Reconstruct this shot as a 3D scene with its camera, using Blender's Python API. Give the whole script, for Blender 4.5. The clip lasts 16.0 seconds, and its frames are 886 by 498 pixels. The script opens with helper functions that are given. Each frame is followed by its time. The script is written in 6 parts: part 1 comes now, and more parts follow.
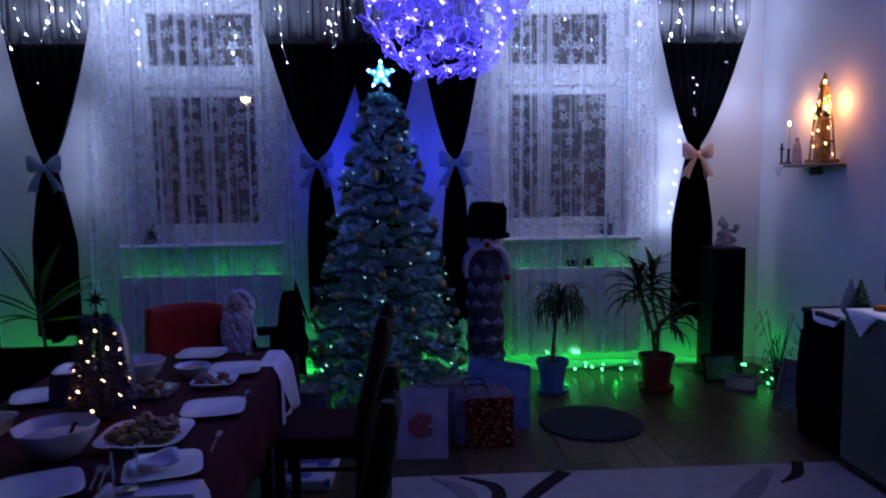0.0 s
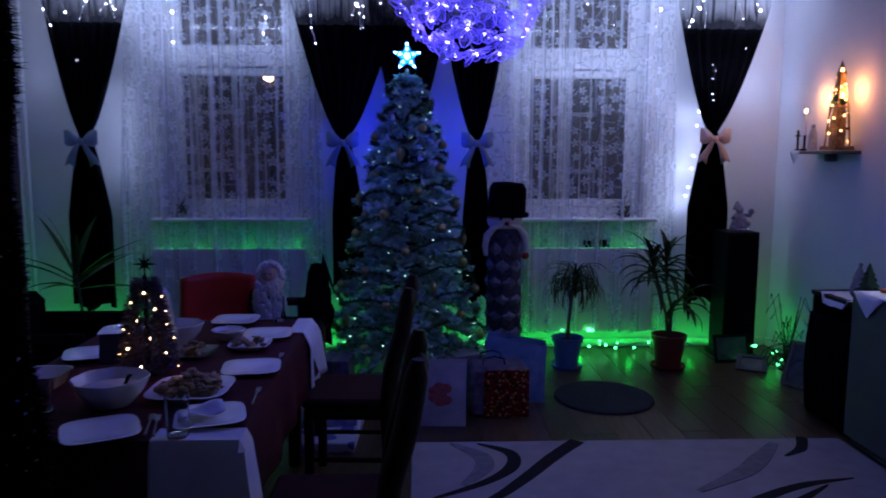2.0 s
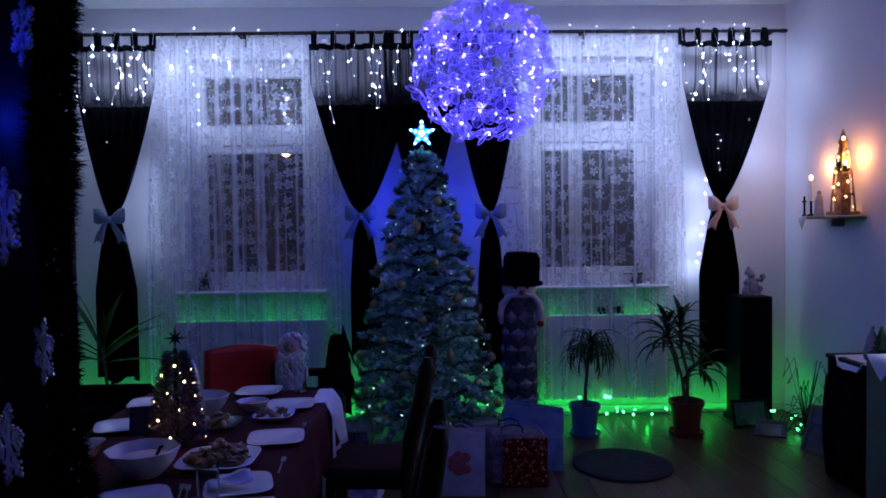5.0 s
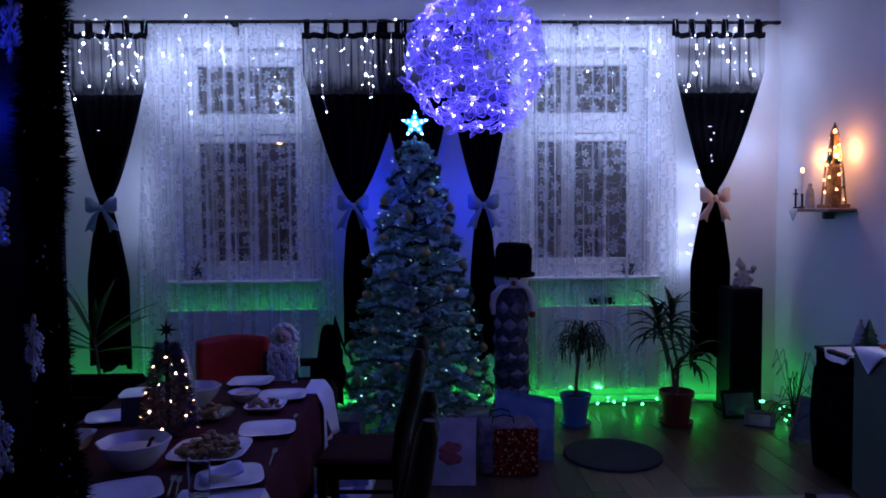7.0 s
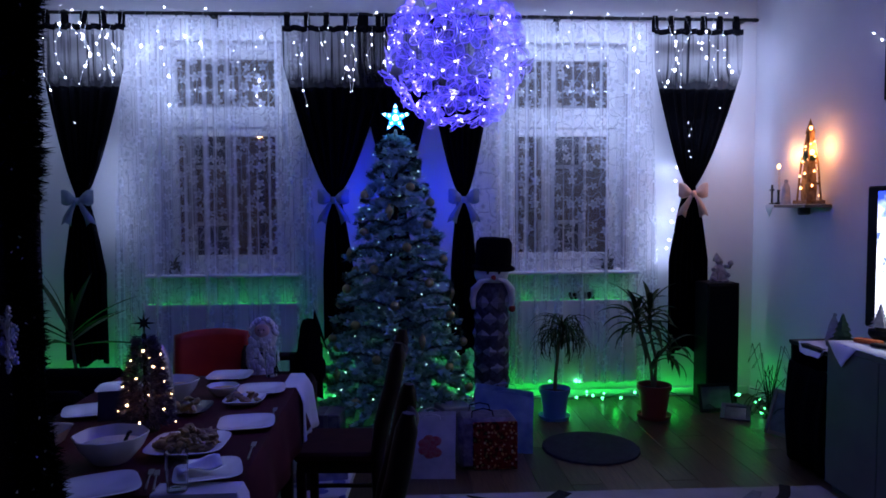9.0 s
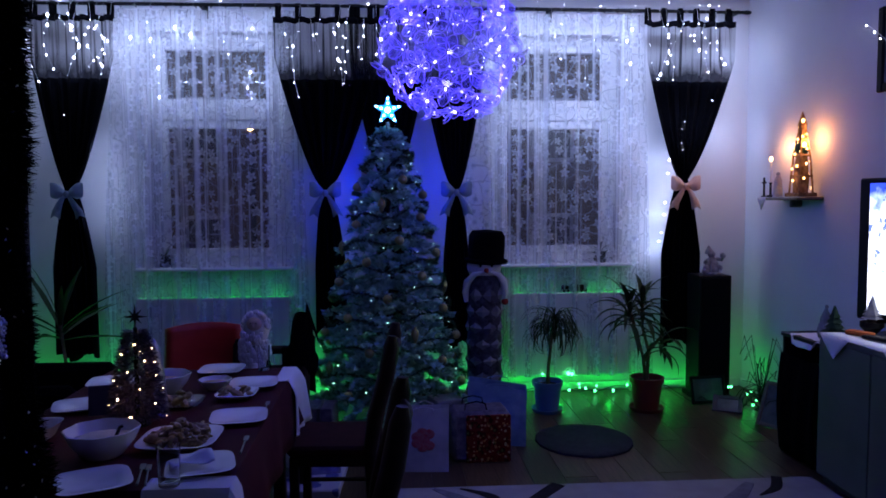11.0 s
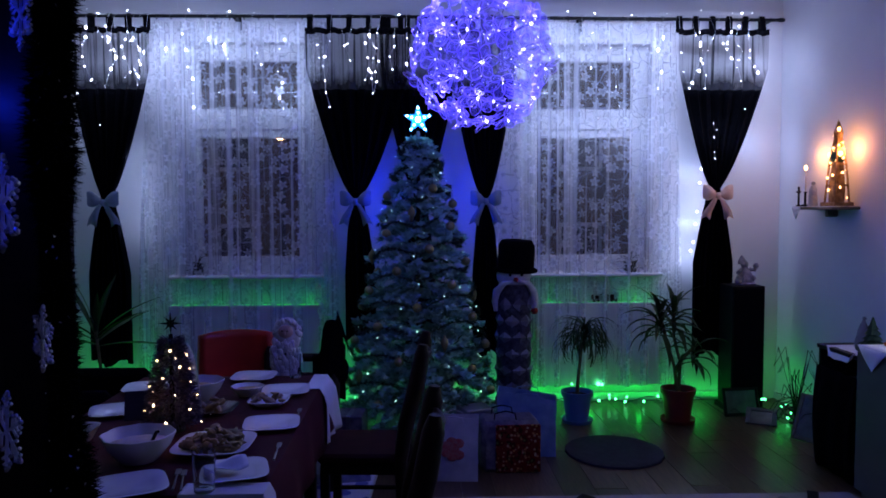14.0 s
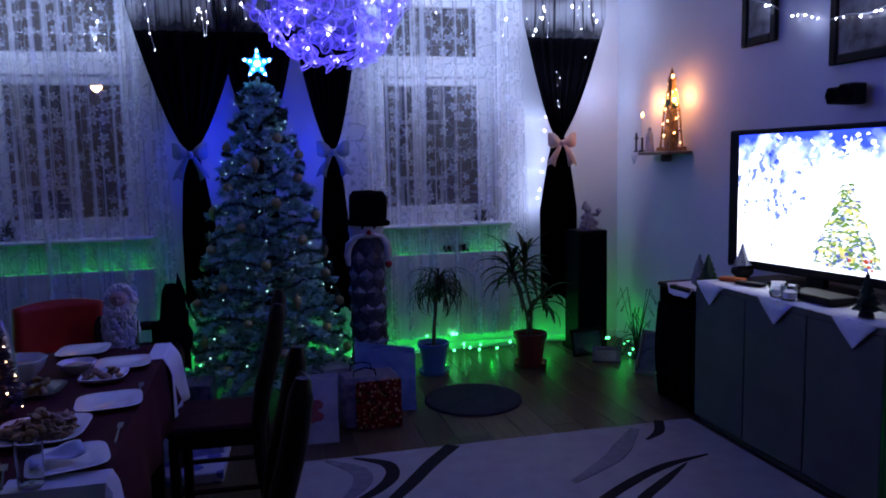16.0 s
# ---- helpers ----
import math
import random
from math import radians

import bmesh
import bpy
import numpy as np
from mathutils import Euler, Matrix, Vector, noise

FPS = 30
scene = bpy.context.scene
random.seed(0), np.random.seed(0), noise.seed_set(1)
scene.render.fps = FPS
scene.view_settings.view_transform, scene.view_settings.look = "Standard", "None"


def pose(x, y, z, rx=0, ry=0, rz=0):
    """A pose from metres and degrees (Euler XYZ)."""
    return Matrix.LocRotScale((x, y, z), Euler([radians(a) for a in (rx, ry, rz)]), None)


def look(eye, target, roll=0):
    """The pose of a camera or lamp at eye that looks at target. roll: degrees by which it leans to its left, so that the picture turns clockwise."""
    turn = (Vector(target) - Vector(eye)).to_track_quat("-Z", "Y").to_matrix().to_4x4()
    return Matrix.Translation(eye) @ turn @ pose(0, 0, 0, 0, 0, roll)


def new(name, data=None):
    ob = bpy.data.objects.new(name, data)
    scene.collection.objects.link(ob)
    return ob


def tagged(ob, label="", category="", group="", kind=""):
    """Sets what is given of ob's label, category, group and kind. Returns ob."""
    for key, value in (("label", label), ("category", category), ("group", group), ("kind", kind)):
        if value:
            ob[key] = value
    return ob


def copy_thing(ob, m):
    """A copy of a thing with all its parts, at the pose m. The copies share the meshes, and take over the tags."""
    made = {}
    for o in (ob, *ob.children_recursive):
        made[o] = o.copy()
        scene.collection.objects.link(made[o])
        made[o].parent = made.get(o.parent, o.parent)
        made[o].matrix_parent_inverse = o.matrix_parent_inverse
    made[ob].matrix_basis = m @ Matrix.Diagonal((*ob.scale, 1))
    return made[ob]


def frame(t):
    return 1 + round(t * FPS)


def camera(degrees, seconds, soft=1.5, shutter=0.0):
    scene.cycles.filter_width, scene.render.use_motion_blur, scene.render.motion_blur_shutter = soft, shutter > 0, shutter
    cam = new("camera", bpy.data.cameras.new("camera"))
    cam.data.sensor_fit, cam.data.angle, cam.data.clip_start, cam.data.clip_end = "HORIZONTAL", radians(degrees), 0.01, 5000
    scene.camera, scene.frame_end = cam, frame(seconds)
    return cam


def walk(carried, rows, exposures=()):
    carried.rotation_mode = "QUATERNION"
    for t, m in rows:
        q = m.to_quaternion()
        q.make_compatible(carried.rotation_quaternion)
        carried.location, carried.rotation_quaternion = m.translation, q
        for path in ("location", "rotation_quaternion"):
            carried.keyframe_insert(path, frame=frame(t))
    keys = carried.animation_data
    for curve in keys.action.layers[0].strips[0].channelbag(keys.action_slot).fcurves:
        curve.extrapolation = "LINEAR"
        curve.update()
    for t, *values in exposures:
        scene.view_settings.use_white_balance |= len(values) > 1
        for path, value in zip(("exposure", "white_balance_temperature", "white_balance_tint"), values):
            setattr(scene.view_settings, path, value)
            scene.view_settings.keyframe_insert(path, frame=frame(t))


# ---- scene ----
cam = camera(61.2, 16.0, soft=1.7, shutter=0.6)
PATH = [
    (0, (0.78, 1.034, 1.607), (0.908, 3.02, 1.407), -0.8),
    (0.5, (0.769, 0.989, 1.596), (0.855, 2.984, 1.482), -1.7),
    (1, (0.755, 0.957, 1.6), (0.884, 2.951, 1.514), -0.9),
    (1.5, (0.721, 0.95, 1.582), (0.885, 2.938, 1.432), -0.1),
    (2, (0.733, 0.86, 1.594), (0.819, 2.843, 1.347), 0.2),
    (2.5, (0.768, 0.767, 1.583), (0.781, 2.759, 1.406), -0.2),
    (3, (0.78, 0.716, 1.598), (0.793, 2.711, 1.469), -0.6),
    (3.5, (0.727, 0.721, 1.612), (0.829, 2.717, 1.533), -0.8),
    (4, (0.709, 0.744, 1.587), (0.792, 2.741, 1.515), -0.8),
    (4.2, (0.71, 0.743, 1.592), (0.777, 2.741, 1.521), -0.8),
    (6.3, (0.729, 0.726, 1.642), (0.772, 2.725, 1.579), -0.8),
    (6.5, (0.729, 0.726, 1.642), (0.775, 2.723, 1.554), -0.7),
    (7, (0.728, 0.727, 1.642), (0.793, 2.723, 1.542), -0.5),
    (7.5, (0.727, 0.721, 1.638), (0.814, 2.716, 1.531), -0.5),
    (8, (0.732, 0.716, 1.641), (0.833, 2.711, 1.535), -0.6),
    (8.5, (0.732, 0.718, 1.639), (0.84, 2.712, 1.529), -0.4),
    (11, (0.725, 0.738, 1.632), (0.863, 2.729, 1.501), -0.3),
    (11.5, (0.721, 0.742, 1.635), (0.855, 2.732, 1.486), -0.4),
    (12, (0.711, 0.734, 1.633), (0.805, 2.728, 1.503), -0.9),
    (12.5, (0.714, 0.723, 1.636), (0.784, 2.718, 1.513), -0.7),
    (13, (0.705, 0.727, 1.635), (0.771, 2.722, 1.517), -0.5),
    (13.5, (0.718, 0.739, 1.642), (0.734, 2.735, 1.521), -0.3),
    (14, (0.704, 0.735, 1.632), (0.771, 2.731, 1.525), -0.2),
    (14.5, (0.716, 0.717, 1.637), (0.783, 2.713, 1.524), -0.3),
    (15, (0.734, 0.744, 1.64), (0.921, 2.728, 1.473), -0.7),
    (15.5, (0.698, 0.804, 1.623), (1.168, 2.739, 1.439), -1.2),
    (16, (0.65, 0.922, 1.59), (1.131, 2.85, 1.362), -1.3),
]
walk(cam, [(t, look(eye, target, roll)) for t, eye, target, roll in PATH], exposures=[(0, -0.22, 6030, 18), (2, -0.2, 6030, 18), (3.5, -0.1, 6030, 18), (14.5, -0.1, 6030, 18), (16, -0.12, 6030, 18)])

# ---- world and lights ----
BACK, RIGHT, LEFT, NEAR, TOP = 7.0, 3.77, -2.34, -1.6, 3.42   # room planes
world = bpy.data.worlds.new("night")
scene.world = world
world.use_nodes = True
world.node_tree.nodes["Background"].inputs[0].default_value = (0.10, 0.11, 0.2, 1)
world.node_tree.nodes["Background"].inputs[1].default_value = 0.12

WHITE_LED, GREEN_LED, WARM_LED = (0.545, 0.68, 1.0), (0.01, 1.0, 0.06), (1.0, 0.42, 0.12)


def lamp(name, loc, color, watts, radius=0.05):
    data = bpy.data.lights.new(name, "POINT")
    data.color, data.energy, data.shadow_soft_size = color, watts, radius
    ob = new(name, data)
    ob.location = loc
    return ob


def strip(name, loc, length, turn, color, watts, width=0.012, spread=180):
    """A row of diodes: a long thin lamp along x that shines to one side."""
    data = bpy.data.lights.new(name, "AREA")
    data.shape, data.size, data.size_y, data.color, data.energy = "RECTANGLE", length, width, color, watts
    data.spread = math.radians(spread)
    ob = new(name, data)
    ob.matrix_basis = pose(*loc, turn, 0, 0)
    return ob


# the icicle strings over the lace
strip("icicle_glow", (-1.02, 6.62, 3.12), 1.95, 58, WHITE_LED, 3.0, spread=112)
strip("icicle_glow", (2.45, 6.62, 3.12), 2.3, 58, WHITE_LED, 6.0, spread=118)
strip("icicle_glow", (-1.02, 6.56, 2.7), 1.95, 62, WHITE_LED, 2.0, spread=130)
strip("icicle_glow", (2.45, 6.56, 2.7), 2.3, 62, WHITE_LED, 3.4, spread=145)
strip("icicle_glow", (2.6, 6.56, 2.3), 1.9, 64, WHITE_LED, 3.3, spread=145)
strip("icicle_glow", (0.45, 6.70, 3.12), 0.9, 45, WHITE_LED, 0.6)
strip("icicle_glow", (0.7, 6.76, 3.22), 5.2, 150, WHITE_LED, 1.1)
for x, y, z, w in ((3.0, 6.88, 1.92, 0.8), (2.98, 6.88, 1.5, 1.1), (2.96, 6.88, 1.22, 1.0), (-1.58, 6.8, 2.05, 0.5), (-1.58, 6.8, 1.8, 0.7), (-1.6, 6.8, 1.5, 0.5), (-2.15, 6.8, 2.2, 0.3), (3.42, 6.5, 2.65, 1.0), (3.5, 6.8, 2.8, 1.6), (3.48, 6.8, 2.15, 1.2), (3.04, 6.88, 1.7, 0.6)):
    lamp("icicle_glow", (x, y, z), WHITE_LED, w, 0.012)
# the chandelier's blue diodes
for sx in (-1, 1):
    for sy in (-1, 1):
        for sz in (-1, 1):
            lamp("chandelier_glow", (1.0 + 0.185 * sx, 4.2 + 0.185 * sy, 2.325 + 0.185 * sz), (0.1, 0.088, 1.0), 4.0, 0.012)
# the star's diodes on the wall behind the tree
lamp("star_glow", (0.71, 5.98, 2.2), (0.05, 0.3, 1.0), 0.12, 0.01)
lamp("star_glow", (0.57, 6.6, 1.75), (0.003, 0.03, 1.0), 5.0, 0.01)
lamp("star_glow", (0.85, 6.6, 1.75), (0.003, 0.03, 1.0), 5.0, 0.01)
# the green strings along the skirting and on the radiators
strip("green_glow", (-1.1, 6.92, 0.03), 2.4, 165, GREEN_LED, 4.4)
strip("green_glow", (2.2, 6.92, 0.03), 2.7, 165, GREEN_LED, 2.0)
strip("green_glow", (-0.72, 6.935, 0.856), 1.2, 135, GREEN_LED, 0.03)
strip("green_glow", (2.2, 6.935, 0.856), 1.0, 135, GREEN_LED, 0.026)
for x, w in ((-1.95, 0.2), (0.1, 0.12), (1.0, 0.12), (1.75, 0.34), (2.1, 0.36), (2.5, 0.22), (3.0, 0.14)):
    lamp("green_glow", (x, 6.72, 0.08), GREEN_LED, w, 0.008)
lamp("green_glow", (-0.03, 6.86, 0.3), GREEN_LED, 0.5, 0.008)
lamp("green_glow", (0.3, 6.8, 0.25), GREEN_LED, 0.2, 0.008)
for x, w in ((-1.2, 0.012), (-0.95, 0.02), (-0.6, 0.03), (-0.42, 0.02), (-0.2, 0.03), (1.8, 0.02), (2.42, 0.03), (2.55, 0.03), (2.66, 0.02)):
    lamp("green_glow", (x, 6.95, 0.87), GREEN_LED, w, 0.004)
lamp("green_glow", (1.07, 6.8, 0.2), GREEN_LED, 0.2, 0.008)
lamp("green_glow", (3.64, 6.66, 0.25), GREEN_LED, 0.45, 0.008)
lamp("green_glow", (3.68, 6.1, 0.12), GREEN_LED, 0.08, 0.008)
lamp("green_glow", (3.45, 3.25, 0.3), GREEN_LED, 0.4, 0.03)
# an added, unseen lamp for the blue glow on the partition beside the opening
lamp("partition_blue_glow", (-0.2, 2.2, 1.86), (0.01, 0.03, 1.0), 1.3, 0.01)
# warm bulbs of the shelf ornament
lamp("ornament_glow", (3.68, 5.87, 2.04), WARM_LED, 2.5, 0.01)
lamp("ornament_glow", (3.69, 6.3, 2.02), WARM_LED, 2.0, 0.01)
lamp("ornament_glow", (3.5, 6.0, 1.9), WARM_LED, 0.9, 0.008)
lamp("ornament_glow", (3.62, 6.37, 1.96), WARM_LED, 0.35, 0.008)


# ---- materials ----
def material(name, color, rough=0.6, metal=0.0, second=None, scale=12.0, bump=0.1, fine=120.0, spec=None):
    """A surface with stains at one scale and fine relief at another."""
    m = bpy.data.materials.new(name)
    m.use_nodes = True
    n, l = m.node_tree.nodes, m.node_tree.links
    p = n["Principled BSDF"]
    p.inputs["Roughness"].default_value, p.inputs["Metallic"].default_value = rough, metal
    p.inputs["Specular IOR Level"].default_value = spec if spec is not None else (0.5 if rough < 0.5 else 0.12)
    second = second or tuple(c * 0.72 for c in color)
    co = n.new("ShaderNodeTexCoord")
    a = n.new("ShaderNodeTexNoise")
    a.inputs["Scale"].default_value, a.inputs["Detail"].default_value = scale, 6
    l.new(co.outputs["Object"], a.inputs["Vector"])
    r = n.new("ShaderNodeValToRGB")
    r.color_ramp.elements[0].position, r.color_ramp.elements[1].position = 0.32, 0.68
    r.color_ramp.elements[0].color, r.color_ramp.elements[1].color = (*second, 1), (*color, 1)
    l.new(a.outputs[0], r.inputs[0])
    l.new(r.outputs[0], p.inputs["Base Color"])
    f = n.new("ShaderNodeTexNoise")
    f.inputs["Scale"].default_value, f.inputs["Detail"].default_value = fine, 3
    l.new(co.outputs["Object"], f.inputs["Vector"])
    b = n.new("ShaderNodeBump")
    b.inputs["Strength"].default_value, b.inputs["Distance"].default_value = bump, 0.004
    l.new(f.outputs[0], b.inputs["Height"])
    l.new(b.outputs[0], p.inputs["Normal"])
    return m


def glow(name, color, strength):
    m = bpy.data.materials.new(name)
    m.use_nodes = True
    p = m.node_tree.nodes["Principled BSDF"]
    p.inputs["Base Color"].default_value = (*color, 1)
    p.inputs["Emission Color"].default_value = (*color, 1)
    p.inputs["Emission Strength"].default_value = strength
    return m


def glass(name, color=(1, 1, 1), rough=0.02):
    m = bpy.data.materials.new(name)
    m.use_nodes = True
    p = m.node_tree.nodes["Principled BSDF"]
    p.inputs["Base Color"].default_value = (*color, 1)
    p.inputs["Roughness"].default_value = rough
    p.inputs["Transmission Weight"].default_value = 1.0
    p.inputs["IOR"].default_value = 1.45
    return m


def cloth_sheer(name, color, clear, pattern=None, scale=9.0):
    """Thin woven fabric: part of the light goes straight through, the rest scatters to both sides."""
    m = bpy.data.materials.new(name)
    m.use_nodes = True
    n, l = m.node_tree.nodes, m.node_tree.links
    n.remove(n["Principled BSDF"])
    out = n["Material Output"]
    co = n.new("ShaderNodeTexCoord")
    d, t, tr = n.new("ShaderNodeBsdfDiffuse"), n.new("ShaderNodeBsdfTranslucent"), n.new("ShaderNodeBsdfTransparent")
    d.inputs[0].default_value = t.inputs[0].default_value = (*color, 1)
    both, mix = n.new("ShaderNodeMixShader"), n.new("ShaderNodeMixShader")
    both.inputs[0].default_value = 0.5
    l.new(d.outputs[0], both.inputs[1])
    l.new(t.outputs[0], both.inputs[2])
    l.new(both.outputs[0], mix.inputs[1])
    l.new(tr.outputs[0], mix.inputs[2])
    l.new(mix.outputs[0], out.inputs[0])
    mix.inputs[0].default_value = clear
    if pattern == "lace":
        # flowers with five petals on scattered centres, and thin vines between them
        sx = n.new("ShaderNodeSeparateXYZ")
        l.new(co.outputs["Object"], sx.inputs[0])
        flat = n.new("ShaderNodeCombineXYZ")
        l.new(sx.outputs[0], flat.inputs[0])
        l.new(sx.outputs[2], flat.inputs[1])

        def calc(op, first, second=None, third=None):
            k = n.new("ShaderNodeMath")
            k.operation = op
            for i, value in enumerate((first, second, third)):
                if value is None:
                    continue
                if isinstance(value, (int, float)):
                    k.inputs[i].default_value = value
                else:
                    l.new(value, k.inputs[i])
            return k.outputs[0]

        v = n.new("ShaderNodeTexVoronoi")
        v.voronoi_dimensions = "2D"
        v.inputs["Scale"].default_value, v.inputs["Randomness"].default_value = scale, 0.75
        l.new(flat.outputs[0], v.inputs["Vector"])
        rel = n.new("ShaderNodeVectorMath")
        rel.operation = "SUBTRACT"
        l.new(flat.outputs[0], rel.inputs[0])
        l.new(v.outputs["Position"], rel.inputs[1])
        rs, cs = n.new("ShaderNodeSeparateXYZ"), n.new("ShaderNodeSeparateXYZ")
        l.new(rel.outputs[0], rs.inputs[0])
        l.new(v.outputs["Color"], cs.inputs[0])
        angle = calc("MULTIPLY_ADD", calc("ARCTAN2", rs.outputs[1], rs.outputs[0]), 5.0, calc("MULTIPLY", cs.outputs[0], 6.28))
        reach = calc("MULTIPLY_ADD", calc("COSINE", angle), 0.1, calc("MULTIPLY_ADD", cs.outputs[1], 0.14, 0.2))
        inside = calc("LESS_THAN", v.outputs["Distance"], reach)
        heart = calc("LESS_THAN", v.outputs["Distance"], calc("MULTIPLY", reach, 0.55))
        petals = calc("SUBTRACT", inside, calc("MULTIPLY", heart, 0.45))
        bend = n.new("ShaderNodeTexNoise")
        bend.inputs["Scale"].default_value = 7.0
        l.new(flat.outputs[0], bend.inputs["Vector"])
        add = n.new("ShaderNodeMixRGB")
        add.blend_type, add.inputs[0].default_value = "ADD", 0.16
        l.new(flat.outputs[0], add.inputs[1])
        l.new(bend.outputs["Color"], add.inputs[2])
        vine = n.new("ShaderNodeTexVoronoi")
        vine.voronoi_dimensions, vine.feature = "2D", "DISTANCE_TO_EDGE"
        vine.inputs["Scale"].default_value = scale * 0.8
        l.new(add.outputs[0], vine.inputs["Vector"])
        stems = calc("MULTIPLY", calc("LESS_THAN", vine.outputs["Distance"], 0.035), 0.5)
        r = n.new("ShaderNodeValToRGB")
        r.color_ramp.elements[0].color, r.color_ramp.elements[1].color = (1, 1, 1, 1), (0.4, 0.4, 0.4, 1)
        l.new(calc("MAXIMUM", petals, stems), r.inputs[0])
        # narrow upright folds in which the cloth lies double
        mp, fo = n.new("ShaderNodeMapping"), n.new("ShaderNodeTexNoise")
        mp.inputs["Scale"].default_value = (26.0, 0.0, 0.25)
        l.new(co.outputs["Object"], mp.inputs[0])
        fo.inputs["Scale"].default_value, fo.inputs["Detail"].default_value = 1.0, 2
        l.new(mp.outputs[0], fo.inputs["Vector"])
        r3 = n.new("ShaderNodeValToRGB")
        r3.color_ramp.elements[0].position, r3.color_ramp.elements[1].position = 0.38, 0.5
        r3.color_ramp.elements[0].color, r3.color_ramp.elements[1].color = (clear * 0.33,) * 3 + (1,), (clear,) * 3 + (1,)
        l.new(fo.outputs[0], r3.inputs[0])
        both_ = n.new("ShaderNodeMixRGB")
        both_.blend_type, both_.inputs[0].default_value = "MULTIPLY", 1.0
        l.new(r.outputs[0], both_.inputs[1])
        l.new(r3.outputs[0], both_.inputs[2])
        l.new(both_.outputs[0], mix.inputs[0])
    if pattern == "stripes":
        # uneven gathers that lean a little, and a cloudy hem where the cloth lies double
        mp, fo = n.new("ShaderNodeMapping"), n.new("ShaderNodeTexNoise")
        mp.inputs["Rotation"].default_value = (0, math.radians(4), 0)
        mp.inputs["Scale"].default_value = (scale, 0.0, 0.7)
        l.new(co.outputs["Object"], mp.inputs[0])
        fo.inputs["Scale"].default_value, fo.inputs["Detail"].default_value = 1.0, 3
        l.new(mp.outputs[0], fo.inputs["Vector"])
        r = n.new("ShaderNodeValToRGB")
        r.color_ramp.elements[0].position, r.color_ramp.elements[1].position = 0.36, 0.5
        r.color_ramp.elements[0].color, r.color_ramp.elements[1].color = (0.06, 0.06, 0.06, 1), (clear, clear, clear, 1)
        l.new(fo.outputs[0], r.inputs[0])
        sz, cloud = n.new("ShaderNodeSeparateXYZ"), n.new("ShaderNodeTexNoise")
        l.new(co.outputs["Object"], sz.inputs[0])
        cloud.inputs["Scale"].default_value, cloud.inputs["Detail"].default_value = 9.0, 3
        l.new(co.outputs["Object"], cloud.inputs["Vector"])
        hem = n.new("ShaderNodeMath")
        hem.operation = "MULTIPLY_ADD"
        hem.inputs[1].default_value = 0.16
        l.new(cloud.outputs[0], hem.inputs[0])
        l.new(sz.outputs[2], hem.inputs[2])
        rise = n.new("ShaderNodeMapRange")
        rise.inputs[1].default_value, rise.inputs[2].default_value = 2.7, 2.86
        rise.inputs[3].default_value, rise.inputs[4].default_value = 0.1, 1.0
        l.new(hem.outputs[0], rise.inputs[0])
        down = n.new("ShaderNodeMixRGB")
        down.blend_type, down.inputs[0].default_value = "MULTIPLY", 1.0
        l.new(r.outputs[0], down.inputs[1])
        l.new(rise.outputs[0], down.inputs[2])
        l.new(down.outputs[0], mix.inputs[0])
    return m


def spotted(name, ground, spots, scale, size=0.25):
    """Printed paper: round motifs on a ground colour."""
    m = material(name, ground, 0.5)
    n, l = m.node_tree.nodes, m.node_tree.links
    co = n.new("ShaderNodeTexCoord")
    v = n.new("ShaderNodeTexVoronoi")
    v.inputs["Scale"].default_value = scale
    l.new(co.outputs["Object"], v.inputs["Vector"])
    r = n.new("ShaderNodeValToRGB")
    r.color_ramp.interpolation = "CONSTANT"
    r.color_ramp.elements[0].color, r.color_ramp.elements[1].color = (*spots, 1), (*ground, 1)
    r.color_ramp.elements[1].position = size
    l.new(v.outputs["Distance"], r.inputs[0])
    l.new(r.outputs[0], n["Principled BSDF"].inputs["Base Color"])
    return m


def vary(m, first, second):
    """Colours that differ from leaf to leaf of a joined mesh."""
    n, l = m.node_tree.nodes, m.node_tree.links
    g = n.new("ShaderNodeNewGeometry")
    r = n.new("ShaderNodeValToRGB")
    r.color_ramp.elements[0].color, r.color_ramp.elements[1].color = (*first, 1), (*second, 1)
    l.new(g.outputs["Random Per Island"], r.inputs[0])
    l.new(r.outputs[0], n["Principled BSDF"].inputs["Base Color"])
    return m


